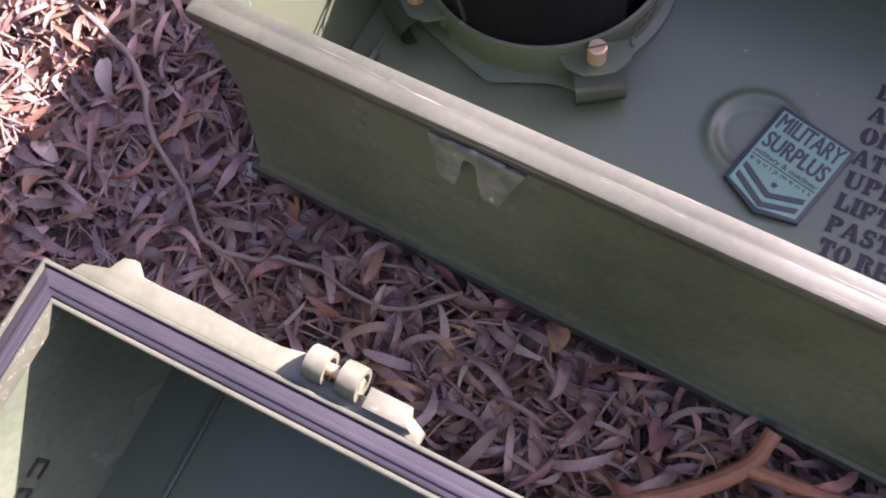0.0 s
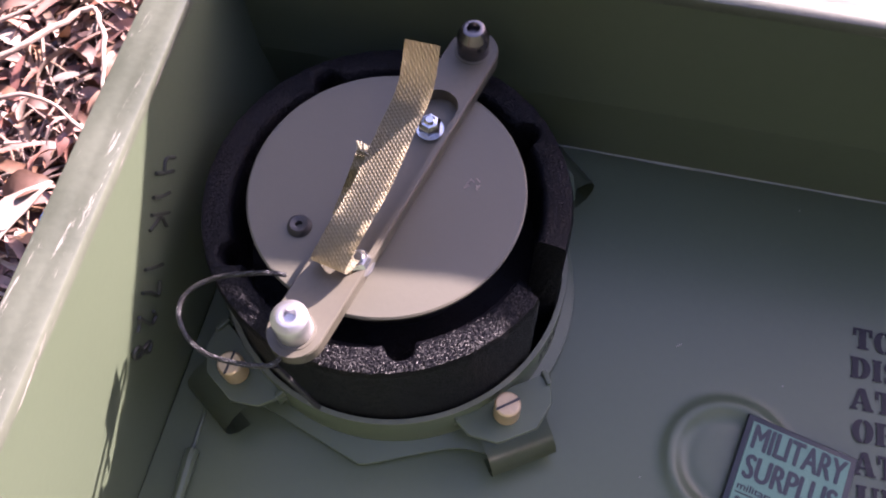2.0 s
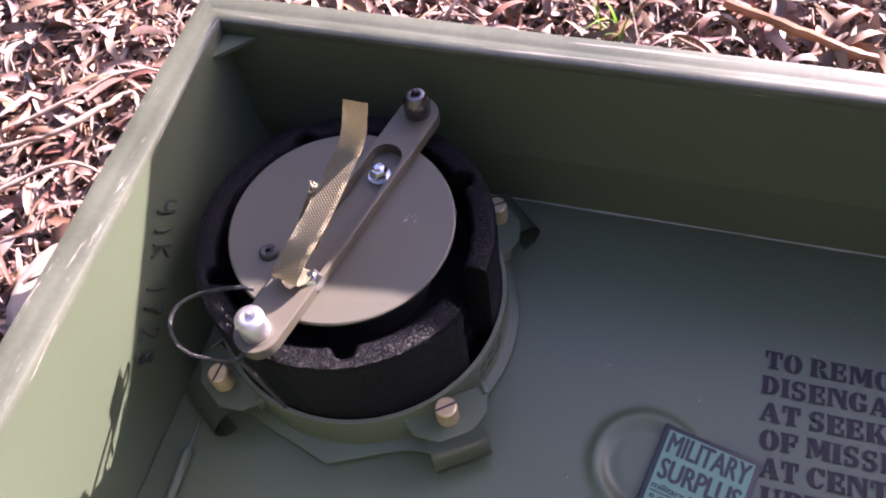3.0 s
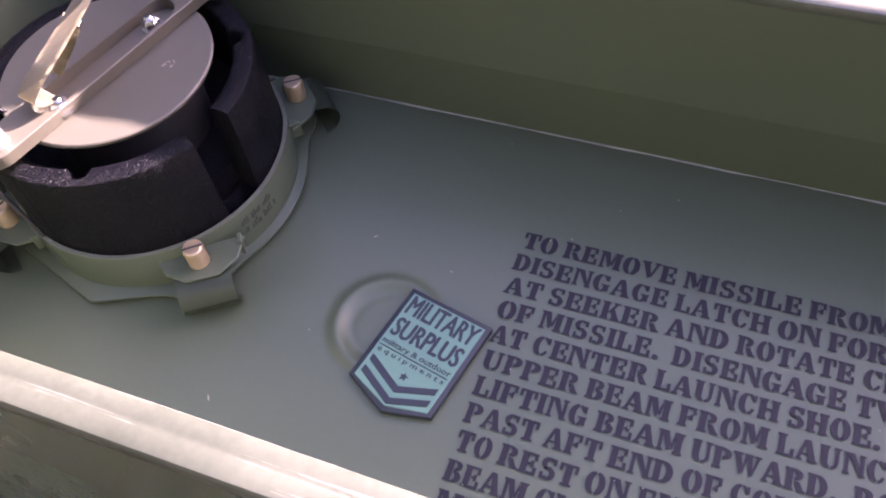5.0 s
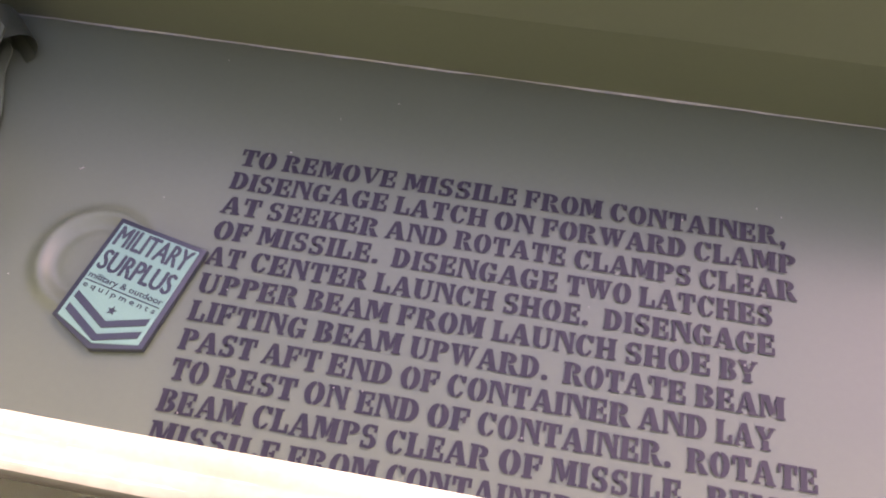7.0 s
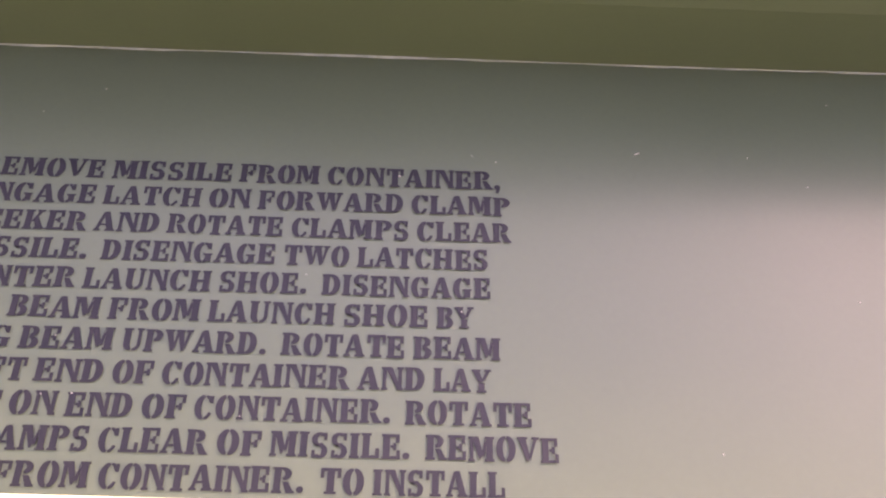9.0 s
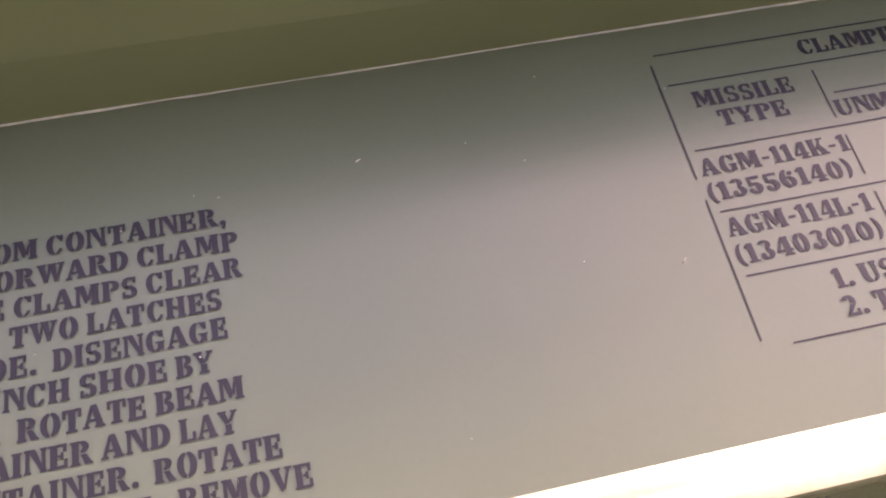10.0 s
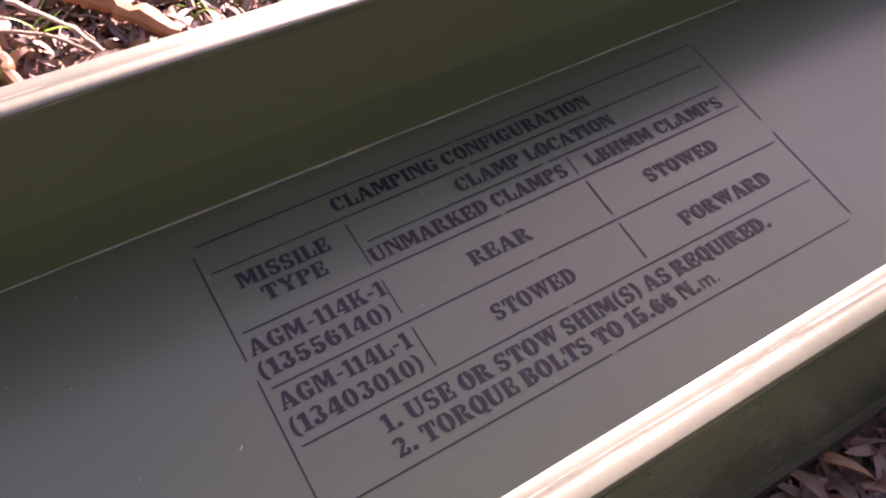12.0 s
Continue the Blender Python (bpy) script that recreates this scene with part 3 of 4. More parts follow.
def wall_profile(top, bottom, lip, crease=0.0):
    """Sheet wall, 5 mm thick, with a crease at mid height and a rounded foot."""
    mid = (top + bottom) / 2 - crease
    out = max((top + bottom) / 2, 0.013)
    return [(top, -0.004, 1), (mid, 0.0, 0.42), (bottom, 0.0, 0.0), (bottom, -0.035, 0), (bottom - 0.004, -0.035, 0), (bottom + 0.002, -0.020, 0), (bottom + lip - 0.002, -0.013, 0), (bottom + lip, -0.005, 0), (bottom + lip - 0.001, 0.004, 0), (bottom + lip - 0.0035, 0.010, 0), (out + 0.0050, -0.003, 0.5), (out + 0.0042, 0.003, 0.5), (max(top, 0.011) + 0.005, -0.013, 1)]


def latch_plate(parent, x, y, z):
    """Bent catch plate with a keyhole slot, welded under the rim."""
    slot = [(-0.0040 * math.cos(a), -0.0125 + 0.0040 * math.sin(a)) for a in [math.pi * k / 8 for k in range(9)]]
    outline = [(-0.0235, 0.0), (-0.0215, -0.010), (-0.0180, -0.029), (-0.0080, -0.033), (-0.0048, -0.022)]
    outline += slot + [(0.0050, -0.024), (0.0090, -0.034), (0.0185, -0.035), (0.0265, -0.012), (0.0305, -0.001)]

    bm = slab(outline, -0.0012, 0.0012, 0.0006, 1)
    bm.transform(pose(0, -0.0022, 0, 76, 0, 0))
    bm.transform(pose(x, y, z))
    plate = part("catch_plate", bm, bare, parent, "scraped bare metal catch plate", False)
    weld = tube([(-0.014, 0.0, 0.0), (-0.004, -0.0006, 0.0008), (0.006, 0.0, 0.0003), (0.018, -0.0006, 0.0006)], 0.0017, 8, 1.0, 4, 0.3)
    weld.transform(pose(x + 0.002, y - 0.003, z + 0.0012))
    part("weld", weld, bare, plate)
    return plate


def build_container():
    c = thing("missile_container", label="open olive drab steel container half lying on leaf litter", category="container")
    rims = {"near": rim_profile(0.0180, 0.35), "far": rim_profile(0.0230), "left": rim_profile(0.0210, 0.2), "right": rim_profile(0.02)}
    walls = {"near": wall_profile(0.0006, 0.027, 0.0090), "far": wall_profile(0.0006, 0.006, 0.010, 0.0065), "left": wall_profile(0.0006, 0.017, 0.008, -0.0013), "right": wall_profile(0.0006, 0.012, 0.008)}
    for side in ("near", "far", "left", "right"):
        kind = "side_wall" if side in ("near", "far") else "end_wall"
        wall = part(kind, ring_side(walls, side), paint_out if side == "near" else paint, c, "", True, 6)
        part("rim", ring_side(rims, side, 0.0003, 90), paint_worn if side in ("near", "far") else paint_worn_end, wall, "worn olive rim bead with bare edges")
    # bead along the foot, darker than the wall above it
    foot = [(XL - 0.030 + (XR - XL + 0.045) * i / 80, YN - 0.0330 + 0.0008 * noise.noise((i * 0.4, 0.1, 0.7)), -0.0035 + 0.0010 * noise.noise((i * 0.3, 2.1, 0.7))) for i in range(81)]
    part("foot_bead", tube(foot, 0.0066, 10, 1.0, 9, 0.05), foot_paint, c, "bead along the foot, darker than the wall, with pale scuffs")
    # floor panel: one pressed sheet with a raised stiffening ring near the patch
    bm = bmesh.new()
    xs = [XL - 0.0165 + (XR - XL + 0.028) * i / 240 for i in range(241)]
    ys = [YN - 0.0265 + (YF - YN + 0.0320) * i / 44 for i in range(45)]
    extra = [(-0.0580, -0.0858)]
    fine_x = sorted(set(round(v, 5) for v in xs + [-0.115 + 0.0016 * i for i in range(70)]))
    fine_y = sorted(set(round(v, 5) for v in ys + [-0.14 + 0.0016 * i for i in range(68)]))

    def floor_z(x, y):
        r = math.hypot(x - extra[0][0], y - extra[0][1])
        bead = 0.0030 * math.exp(-((r - 0.0292) / 0.0044) ** 2) - 0.0006 * math.exp(-((r - 0.0205) / 0.0030) ** 2)
        return bead + 0.0005 * noise.noise((x * 5, y * 5, 0.4)) * min(1, abs(y - YF) * 20)

    grid = [[bm.verts.new((x, y, floor_z(x, y))) for x in fine_x] for y in fine_y]
    for a, b in zip(grid, grid[1:]):
        for i in range(len(fine_x) - 1):
            bm.faces.new((a[i], a[i + 1], b[i + 1], b[i]))
    floor = part("floor_panel", bm, paint, c, "semi-gloss olive floor panel with dark stencilling")
    # rounded joint between floor and far wall
    bm = bmesh.new()
    for i in range(121):
        x = XL - 0.01 + (XR - XL + 0.02) * i / 120
        w = 0.0004 * noise.noise((x * 40, 0.5, 0.2))
        for k in range(4):
            a = math.pi / 2 * k / 3
            bm.verts.new((x, YF + 0.0070 - 0.0022 * (1 - math.sin(a)) + w, 0.0022 * (1 - math.cos(a)) + 0.0002 + w))
    bm.verts.ensure_lookup_table()
    for i in range(120):
        for k in range(3):
            a = i * 4 + k
            bm.faces.new((bm.verts[a], bm.verts[a + 4], bm.verts[a + 5], bm.verts[a + 1]))
    part("joint_fillet", bm, joint_glint, c)
    # weld bead on the floor by the end wall
    bead = tube([(-0.3205, -0.139, 0.0015), (-0.320, -0.143, 0.003), (-0.319, -0.158, 0.0034), (-0.3185, -0.172, 0.003), (-0.318, -0.177, 0.001)], 0.0034, 10, 1.0, 2, 0.12)
    part("weld_bead", bead, paint, floor)
    seam = tube([(-0.3225, -0.10, 0.0), (-0.321, -0.139, 0.0004), (-0.318, -0.177, 0.0004), (-0.317, -0.235, 0.0)], 0.0011, 6)
    part("seam", seam, paint, floor)
    for corner, legs, z in (((rim_left(YF) + 0.001, YF - 0.001), (0.020, -0.020), rim_height(YF) - 0.0115), ((XL - 0.004, YN - 0.006), (0.021, 0.021), rim_height(YN) - 0.0040)):
        plate = slab([corner, (corner[0] + legs[0], corner[1]), (corner[0], corner[1] + legs[1])], z, z + 0.0025)
        part("corner_gusset", plate, paint, c, "", False)
    latch_plate(c, -0.1725, -0.2335, 0.1525)
    latch_plate(c, 0.605, -0.2335, 0.1525)
    rng = random.Random(31)
    bm = bmesh.new()
    for k in range(50):
        x, y = rng.uniform(-0.15, 1.05), rng.uniform(-0.19, 0.07)
        r = rng.uniform(0.00025, 0.0006)
        a, long = rng.uniform(0, 3.14), (0.003 if k % 9 == 0 else 0.0006)
        join(bm, tube([(x, y, 0.0006), (x + long * math.cos(a), y + long * math.sin(a), 0.0008)], r, 5))
    tagged(part("dust_specks", bm, dust, floor, "pale dust specks"), kind="stuff")
    return c, floor


def build_stencils(floor):
    lines = []

    def line(text, end, *starts):
        stencil_line(text, 0, end, -0.0112 - 0.01665 * len(lines), 0.0118, floor, starts)
        lines.append(text)

    line("TO REMOVE MISSILE FROM CONTAINER,", 0.3075, -0.0003, 0.0254, 0.0965, 0.1654, 0.2133)
    line("DISENGAGE LATCH ON FORWARD CLAMP", 0.3125, -0.0010, 0.0949, 0.1511, 0.1775, 0.2595)
    line("AT SEEKER AND ROTATE CLAMPS CLEAR", 0.3125, -0.0004, 0.0259, 0.0938, 0.1316, 0.1967, 0.2632)
    line("OF MISSILE. DISENGAGE TWO LATCHES", 0.3005, 0.0002, 0.0255, 0.1007, 0.1946, 0.2328)
    line("AT CENTER LAUNCH SHOE. DISENGAGE", 0.3015, 0.0020, 0.0265, 0.0950, 0.1634, 0.2155)
    line("UPPER BEAM FROM LAUNCH SHOE BY", 0.2925, 0.0029, 0.0616, 0.1112, 0.1606, 0.2279, 0.2745)
    line("LIFTING BEAM UPWARD. ROTATE BEAM", 0.3060, 0.0035, 0.0711, 0.1209, 0.1986, 0.2636)
    line("PAST AFT END OF CONTAINER AND LAY", 0.3010, 0.0042, 0.0486, 0.0824, 0.1195, 0.1433, 0.2374, 0.2739)
    line("TO REST ON END OF CONTAINER. ROTATE", 0.3205, 0.0053, 0.0289, 0.0747, 0.1009, 0.1366, 0.1613, 0.2608)
    line("BEAM CLAMPS CLEAR OF MISSILE. REMOVE", 0.3325, 0.0050, 0.0532, 0.1196, 0.1742, 0.1989, 0.2708)
    line("MISSILE FROM CONTAINER. TO INSTALL", 0.3070, 0.0060, 0.0754, 0.1231, 0.2231, 0.2474)
    cells = (("CLAMPING CONFIGURATION", 0.671, 0.893, 0.0385), ("CLAMP LOCATION", 0.756, 0.898, 0.0135), ("UNMARKED CLAMPS", 0.674, 0.835, -0.0105), ("LBHMM CLAMPS", 0.855, 0.988, -0.0115),
             ("REAR", 0.730, 0.778, -0.0445), ("STOWED", 0.884, 0.953, -0.0445), ("STOWED", 0.720, 0.785, -0.0865), ("FORWARD", 0.881, 0.966, -0.0875), ("MISSILE", 0.591, 0.655, 0.0125), ("TYPE", 0.601, 0.645, -0.0035),
             ("AGM-114K-1", 0.577, 0.669, -0.0350), ("(13556140)", 0.575, 0.664, -0.0520), ("AGM-114L-1", 0.577, 0.664, -0.0755), ("(13403010)", 0.575, 0.663, -0.0930),
             ("1. USE OR STOW SHIM(S) AS REQUIRED.", 0.622, 0.936, -0.1175), ("2. TORQUE BOLTS TO 15.66 N.", 0.620, 0.853, -0.1340))
    for line, x0, x1, base in cells:
        stencil_line(line, x0, x1, base, 0.0118, floor)
    me = words("m.", 0.0165, 0.0, 1.0)
    me.transform(pose(0.8625, -0.1290, INK))
    put("stencil_line", me, stencil_ink, floor)
    for ya, xa, xb in ((0.0560, 0.578, 1.011), (0.0318, 0.579, 1.002), (0.0070, 0.678, 1.000), (-0.0170, 0.578, 0.999), (-0.0590, 0.577, 0.996), (-0.1000, 0.576, 0.993), (-0.1415, 0.585, 0.990)):
        cut = xa + (xb - xa) * 0.46
        rule(xa, ya, cut - 0.002, ya, floor)
        rule(cut + 0.002, ya, xb, ya, floor)
    for xa, ya, xb, yb in ((0.574, 0.049, 0.572, -0.036), (0.572, -0.050, 0.569, -0.137), (0.672, 0.026, 0.671, -0.011), (0.671, -0.024, 0.670, -0.052), (0.670, -0.064, 0.669, -0.094),
                           (0.843, 0.004, 0.841, -0.013), (0.842, -0.021, 0.840, -0.054), (0.839, -0.063, 0.837, -0.095), (1.012, 0.054, 1.004, -0.037), (1.003, -0.051, 0.996, -0.137)):
        rule(xa, ya, xb, yb, floor)


# ---- foam support with its clamp arm ----
CX, CY = -0.2405, -0.0272


def clip(parent, angle, sx, sy, twist=0.0):
    """Bent sheet clip with a slotted brass screw."""
    bm = bmesh.new()
    # the sheet runs out flat from the ring, then rolls over and down to the floor
    prof = [(0.086, 0.0262), (0.103, 0.0258), (0.106, 0.0252), (0.1125, 0.0236), (0.1175, 0.0196), (0.1195, 0.0145), (0.1185, 0.0090), (0.1150, 0.0040), (0.1080, 0.0012)]
    widths = [0.022, 0.0175, 0.0165, 0.0165, 0.0165, 0.0165, 0.0165, 0.0165, 0.0165]
    rows = []
    for (r, z), w in zip(prof, widths):
        rows.append([bm.verts.new((r, -w, z)), bm.verts.new((r, w, z))])
    faces = [bm.faces.new((a[0], b[0], b[1], a[1])) for a, b in zip(rows, rows[1:])]
    bmesh.ops.solidify(bm, geom=faces, thickness=0.0016)
    flange = slab([(0.085, -0.027), (0.100, -0.0215), (0.1085, -0.010), (0.1085, 0.010), (0.100, 0.0215), (0.085, 0.027)], 0.0262, 0.0278, 0.0004, 1)
    join(bm, flange)
    for s in (-1, 1):
        join(bm, box(0.0835, s * 0.024 - 0.0012, 0.018, 0.091, s * 0.024 + 0.0012, 0.030, 0.0005))
    bm.transform(pose(sx, sy, 0, 0, 0, twist) @ pose(-sx, -sy, 0) @ pose(CX, CY, 0, 0, 0, angle))
    cl = part("mount_clip", bm, paint, parent, "bent olive sheet clip", True, 30)
    # screw: knurled barrel with a slotted head
    prof = [(0.0001, 0.0), (0.0058, 0.0), (0.0064, 0.0006), (0.0064, 0.0125), (0.0060, 0.0138), (0.0052, 0.0144), (0.0001, 0.0144)]
    sc = lathe(prof, 40, False)
    for v in sc.verts:
        r = math.hypot(v.co.x, v.co.y)
        if r > 0.0063 and 0.0007 < v.co.z < 0.0130:
            k = round(math.atan2(v.co.y, v.co.x) / (2 * math.pi) * 40)
            f = 0.95 if k % 2 else 1.0
            v.co.x *= f
            v.co.y *= f
    turn = sx * 1000 % 180
    sc.transform(pose(sx, sy, 0.0276, 0, 0, turn))
    screw = part("screw", sc, brass, cl, "slotted knurled brass screw")
    sl = box(-0.0062, -0.0006, 0.0143, 0.0062, 0.0006, 0.01462)
    sl.transform(pose(sx, sy, 0.0276, 0, 0, turn + 28))
    return cl, sl


def build_support():
    s = thing("foam_support", label="black foam nose support in olive ring with clamp arm", category="support")
    # six-cornered foot plate
    pts = []
    for k in range(144):
        a = 2 * math.pi * k / 144
        off = (math.degrees(a) + 87 + 180) % 360 - 180
        r = 0.0940
        if abs(off) < 42:
            # two straight edges that meet in a corner
            r = 0.1010 * math.cos(radians(21)) / math.cos(radians(21 - abs(off)))
        # the plate flares out under the clips
        for c in (47, -45):
            r += 0.012 * math.exp(-(((math.degrees(a) - c + 180) % 360 - 180) / 9) ** 2)
        pts.append((CX + r * math.cos(a), CY + r * math.sin(a)))
    part("foot_plate", slab(pts, 0.0046, 0.0060, 0.0005, 2), paint, s)
    part("foot_pad", lathe([(0.0001, 0.0), (0.080, 0.0), (0.080, 0.0048), (0.0001, 0.0048)], 48, False, (CX, CY, 0)), paint, s)
    band = lathe([(0.0846, 0.005), (0.0876, 0.005), (0.0876, 0.0350), (0.0872, 0.0358), (0.0850, 0.0358), (0.0846, 0.0350)], 96, True, (CX, CY, 0))
    ring = part("ring_band", band, paint, s, "olive sheet ring with paler top edge")
    # top edge in a paler paint than the band
    lipr = lathe([(0.0848, 0.0360), (0.0875, 0.0360), (0.0874, 0.0365), (0.0849, 0.0365)], 96, True, (CX, CY, 0))
    part("ring_edge", lipr, paint_light, ring)
    for angle, sx, sy, twist in ((-130.5, -0.3035, -0.1015, 6), (-42.5, -0.1700, -0.0925, -14), (47, -0.1735, 0.0445, 0), (136, -0.306, 0.040, 0)):
        cl, sl = clip(s, angle, sx, sy, twist)
        part("screw_slot", sl, black, cl)
    # small raised markings on the band
    bm = bmesh.new()
    for k in range(14):
        a = radians(-22 + k * 1.35)
        h = 0.0030 + 0.0012 * (k % 3)
        for row in (0.0245, 0.0165):
            if (k * 7 + int(row * 1000)) % 5 == 0:
                continue
            q = box(0.0875, -0.0006, row, 0.0879, 0.0006, row + h)
            q.transform(pose(CX, CY, 0, 0, 0, math.degrees(a)))
            join(bm, q)
    part("marking_bars", bm, faded_ink, ring)

    # foam ring, with round notches in its bore and one deep slot through its side
    bm = bmesh.new()
    n = 220
    rings = []
    for i in range(n):
        a = 2 * math.pi * i / n
        deg = math.degrees(a)

        def near_angle(c):
            return (deg - c + 180) % 360 - 180

        inner, outer, top = 0.0695, 0.0838, 0.0985
        for c in (-71, 40, 128, 215):
            d = abs(near_angle(c)) / 5.5
            if d < 1:
                inner += 0.0072 * math.sqrt(1 - d * d)
        cut = abs(near_angle(-15.5))
        slot = 1 if cut < 7.2 else max(0, 1 - (cut - 7.2) / 1.6)
        top_o = top - 0.064 * slot
        out_r = outer - 0.0100 * slot
        g = 0.0006 * noise.noise((i * 0.5, 2.0, 0.0))
        prof = [(inner, 0.030), (inner, 0.092 - 0.050 * slot), (inner + 0.0012, top - 0.001 - 0.052 * slot), (inner + 0.0030, top - 0.058 * slot), (out_r - 0.004, top_o), (out_r - 0.001, top_o - 0.0008), (out_r, top_o - 0.004), (out_r + 0.0001, 0.026), (outer + 0.0002, 0.012)]
        rings.append([bm.verts.new((CX + (r + g) * math.cos(a), CY + (r + g) * math.sin(a), z)) for r, z in prof])
    for i in range(n):
        a, b = rings[i], rings[(i + 1) % n]
        for j in range(len(a) - 1):
            bm.faces.new((a[j], b[j], b[j + 1], a[j + 1]))
    part("foam_ring", bm, foam_mat, s, "coarse black foam ring with cut notches", True, 50)
    core = lathe([(0.0001, 0.006), (0.0715, 0.006), (0.0715, 0.054), (0.0001, 0.054)], 48, False, (CX, CY, 0))
    part("foam_core", core, foam_mat, s)
    neck = lathe([(0.0001, 0.054), (0.045, 0.054), (0.045, 0.103), (0.0001, 0.103)], 48, False, (CX, CY, 0))
    part("neck", neck, black, s)
    disc = lathe([(0.0001, 0.1042), (0.0608, 0.1042), (0.0615, 0.1046), (0.0616, 0.1064), (0.0608, 0.1070), (0.0001, 0.1070)], 128, False, (CX + 0.001, CY - 0.001, 0))
    disc_ob = part("pressure_disc", disc, disc_paint, s, "flat grey-tan painted metal disc")
    # bored plug in the disc
    plug = lathe([(0.0012, 0.1060), (0.0016, 0.1094), (0.0038, 0.1100), (0.0050, 0.1088), (0.0054, 0.1071)], 20, False, (-0.2712, -0.0545, 0))
    part("rubber_plug", plug, black, disc_ob)
    scratch = bmesh.new()
    rng = random.Random(4)
    for k in range(9):
        x, y = -0.2035 + rng.uniform(-0.004, 0.004), -0.0185 + rng.uniform(-0.003, 0.003)
        a = rng.uniform(0, 3.1)
        join(scratch, tube([(x, y, 0.1071), (x + 0.0025 * math.cos(a), y + 0.0025 * math.sin(a), 0.1072)], 0.00025, 4))
    part("scratch", scratch, pale_bark, disc_ob, "pale scratches in the paint")

    # clamp arm: a thick bar with round ends and a long slot
    k1, k2 = Vector((-0.2567, -0.1030, 0)), Vector((-0.2170, 0.0478, 0))
    along = (k2 - k1).normalized()
    long = (k2 - k1).length
    turn = math.degrees(math.atan2(along.y, along.x))
    place = pose(k1.x, k1.y, 0, 0, 0, turn)
    hw = 0.0118

    def capsule(x0, x1, r, n=12):
        out = [(x1 + r * math.cos(a), r * math.sin(a)) for a in [-math.pi / 2 + math.pi * k / n for k in range(n + 1)]]
        out += [(x0 + r * math.cos(a), r * math.sin(a)) for a in [math.pi / 2 + math.pi * k / n for k in range(n + 1)]]
        return out

    outer, inner = capsule(0, long, hw), capsule(0.036, 0.121, 0.0088)
    bm = bmesh.new()
    z0, z1 = 0.1075, 0.1150
    lo_o = [bm.verts.new((x, y, z0)) for x, y in outer]
    hi_o = [bm.verts.new((x, y, z1 - 0.0006)) for x, y in outer]
    tp_o = [bm.verts.new((x * 0.9995 + 0.00004, y * 0.955, z1)) for x, y in outer]
    tp_i = [bm.verts.new((x, y * 1.04, z1)) for x, y in inner]
    lo_i = [bm.verts.new((x, y, z0 + 0.0006)) for x, y in inner]
    m = len(outer)
    for a, b in ((lo_o, hi_o), (hi_o, tp_o), (tp_o, tp_i), (tp_i, lo_i), (lo_i, lo_o)):
        for i in range(m):
            j = (i + 1) % m
            bm.faces.new((a[i], a[j], b[j], b[i]))
    bm.transform(place)
    arm = part("clamp_arm", bm, arm_paint, s, "long tan metal arm with rounded ends and slot", True, 30)
    tray = slab(capsule(0.036, 0.121, 0.0086), 0.1072, 0.1082)
    tray.transform(place)
    part("slot_floor", tray, arm_paint, arm)
    for kk, cone in ((k1, 0.0020), (k2, 0.0046)):
        knob = lathe([(0.0001, 0.0), (0.0070, 0.0), (0.0074, 0.0006), (0.0074, 0.0154 - cone), (0.0072, 0.0157 - cone), (0.0052, 0.0154), (0.0046, 0.0157), (0.0032, 0.0157), (0.0026, 0.0150), (0.0022, 0.0118), (0.0001, 0.0115)], 36, False)
        knob.transform(pose(kk.x, kk.y, 0.1148))
        kb = part("knob", knob, alu if kk is k1 else shaded_alu, arm, "turned aluminium knob with socket")
        collar = lathe([(0.0072, 0.1150), (0.0086, 0.1150), (0.0086, 0.1154), (0.0072, 0.1156)], 32, True, (kk.x, kk.y, 0))
        part("collar", collar, arm_paint, kb)
    for at, kind in ((Vector((-0.2402, -0.0680, 0.1098)), 0), (Vector((-0.2275, 0.0045, 0.1086)), 1)):
        washer = lathe([(0.002, 0.0), (0.0062, 0.0), (0.0062, 0.0012), (0.002, 0.0012)], 28, True)
        washer.transform(pose(*at))
        wa = part("washer", washer, steel, arm)
        nut = lathe([(0.0025, 0.0012), (0.0052, 0.0012), (0.0054, 0.0022), (0.0054, 0.0050), (0.0047, 0.0060), (0.0040, 0.0072), (0.0027, 0.0074)], 6, True)
        nut.transform(pose(*at, 0, 0, 17 + 20 * kind))
        part("nut", nut, steel, wa, "bright zinc-plated lock nut", False)
        bolt = lathe([(0.0001, 0.0088), (0.0018, 0.0088), (0.0026, 0.0080), (0.0026, 0.0)], 16, False)
        bolt.transform(pose(*at))
        part("bolt_end", bolt, steel, wa)
    # webbing: folded at the lower nut, its free end standing up
    centre = [(-0.2460, -0.0650, 0.1182), (-0.2480, -0.0722, 0.1190), (-0.2497, -0.0767, 0.1220), (-0.2490, -0.0752, 0.1260), (-0.2445, -0.0655, 0.1335), (-0.2370, -0.0480, 0.1440), (-0.2320, -0.0290, 0.1530), (-0.2275, -0.0130, 0.1620), (-0.2258, -0.0040, 0.1790)]
    path = smooth_path(centre, 6)
    bm = bmesh.new()
    rows = []
    for i, p in enumerate(path):
        t = i / (len(path) - 1)
        across = Vector((0.974, -0.226, 0.0)).lerp(Vector((0.93, -0.25, 0.26)), t).normalized()
        rows.append([bm.verts.new(p + across * w * 0.0080) for w in (-1, -0.5, 0, 0.5, 1)])
    faces = []
    for a, b in zip(rows, rows[1:]):
        for j in range(4):
            faces.append(bm.faces.new((a[j], a[j + 1], b[j + 1], b[j])))
    bmesh.ops.solidify(bm, geom=faces, thickness=0.0012)
    part("strap", bm, webbing, s, "ochre woven nylon pull strap", True, 60)
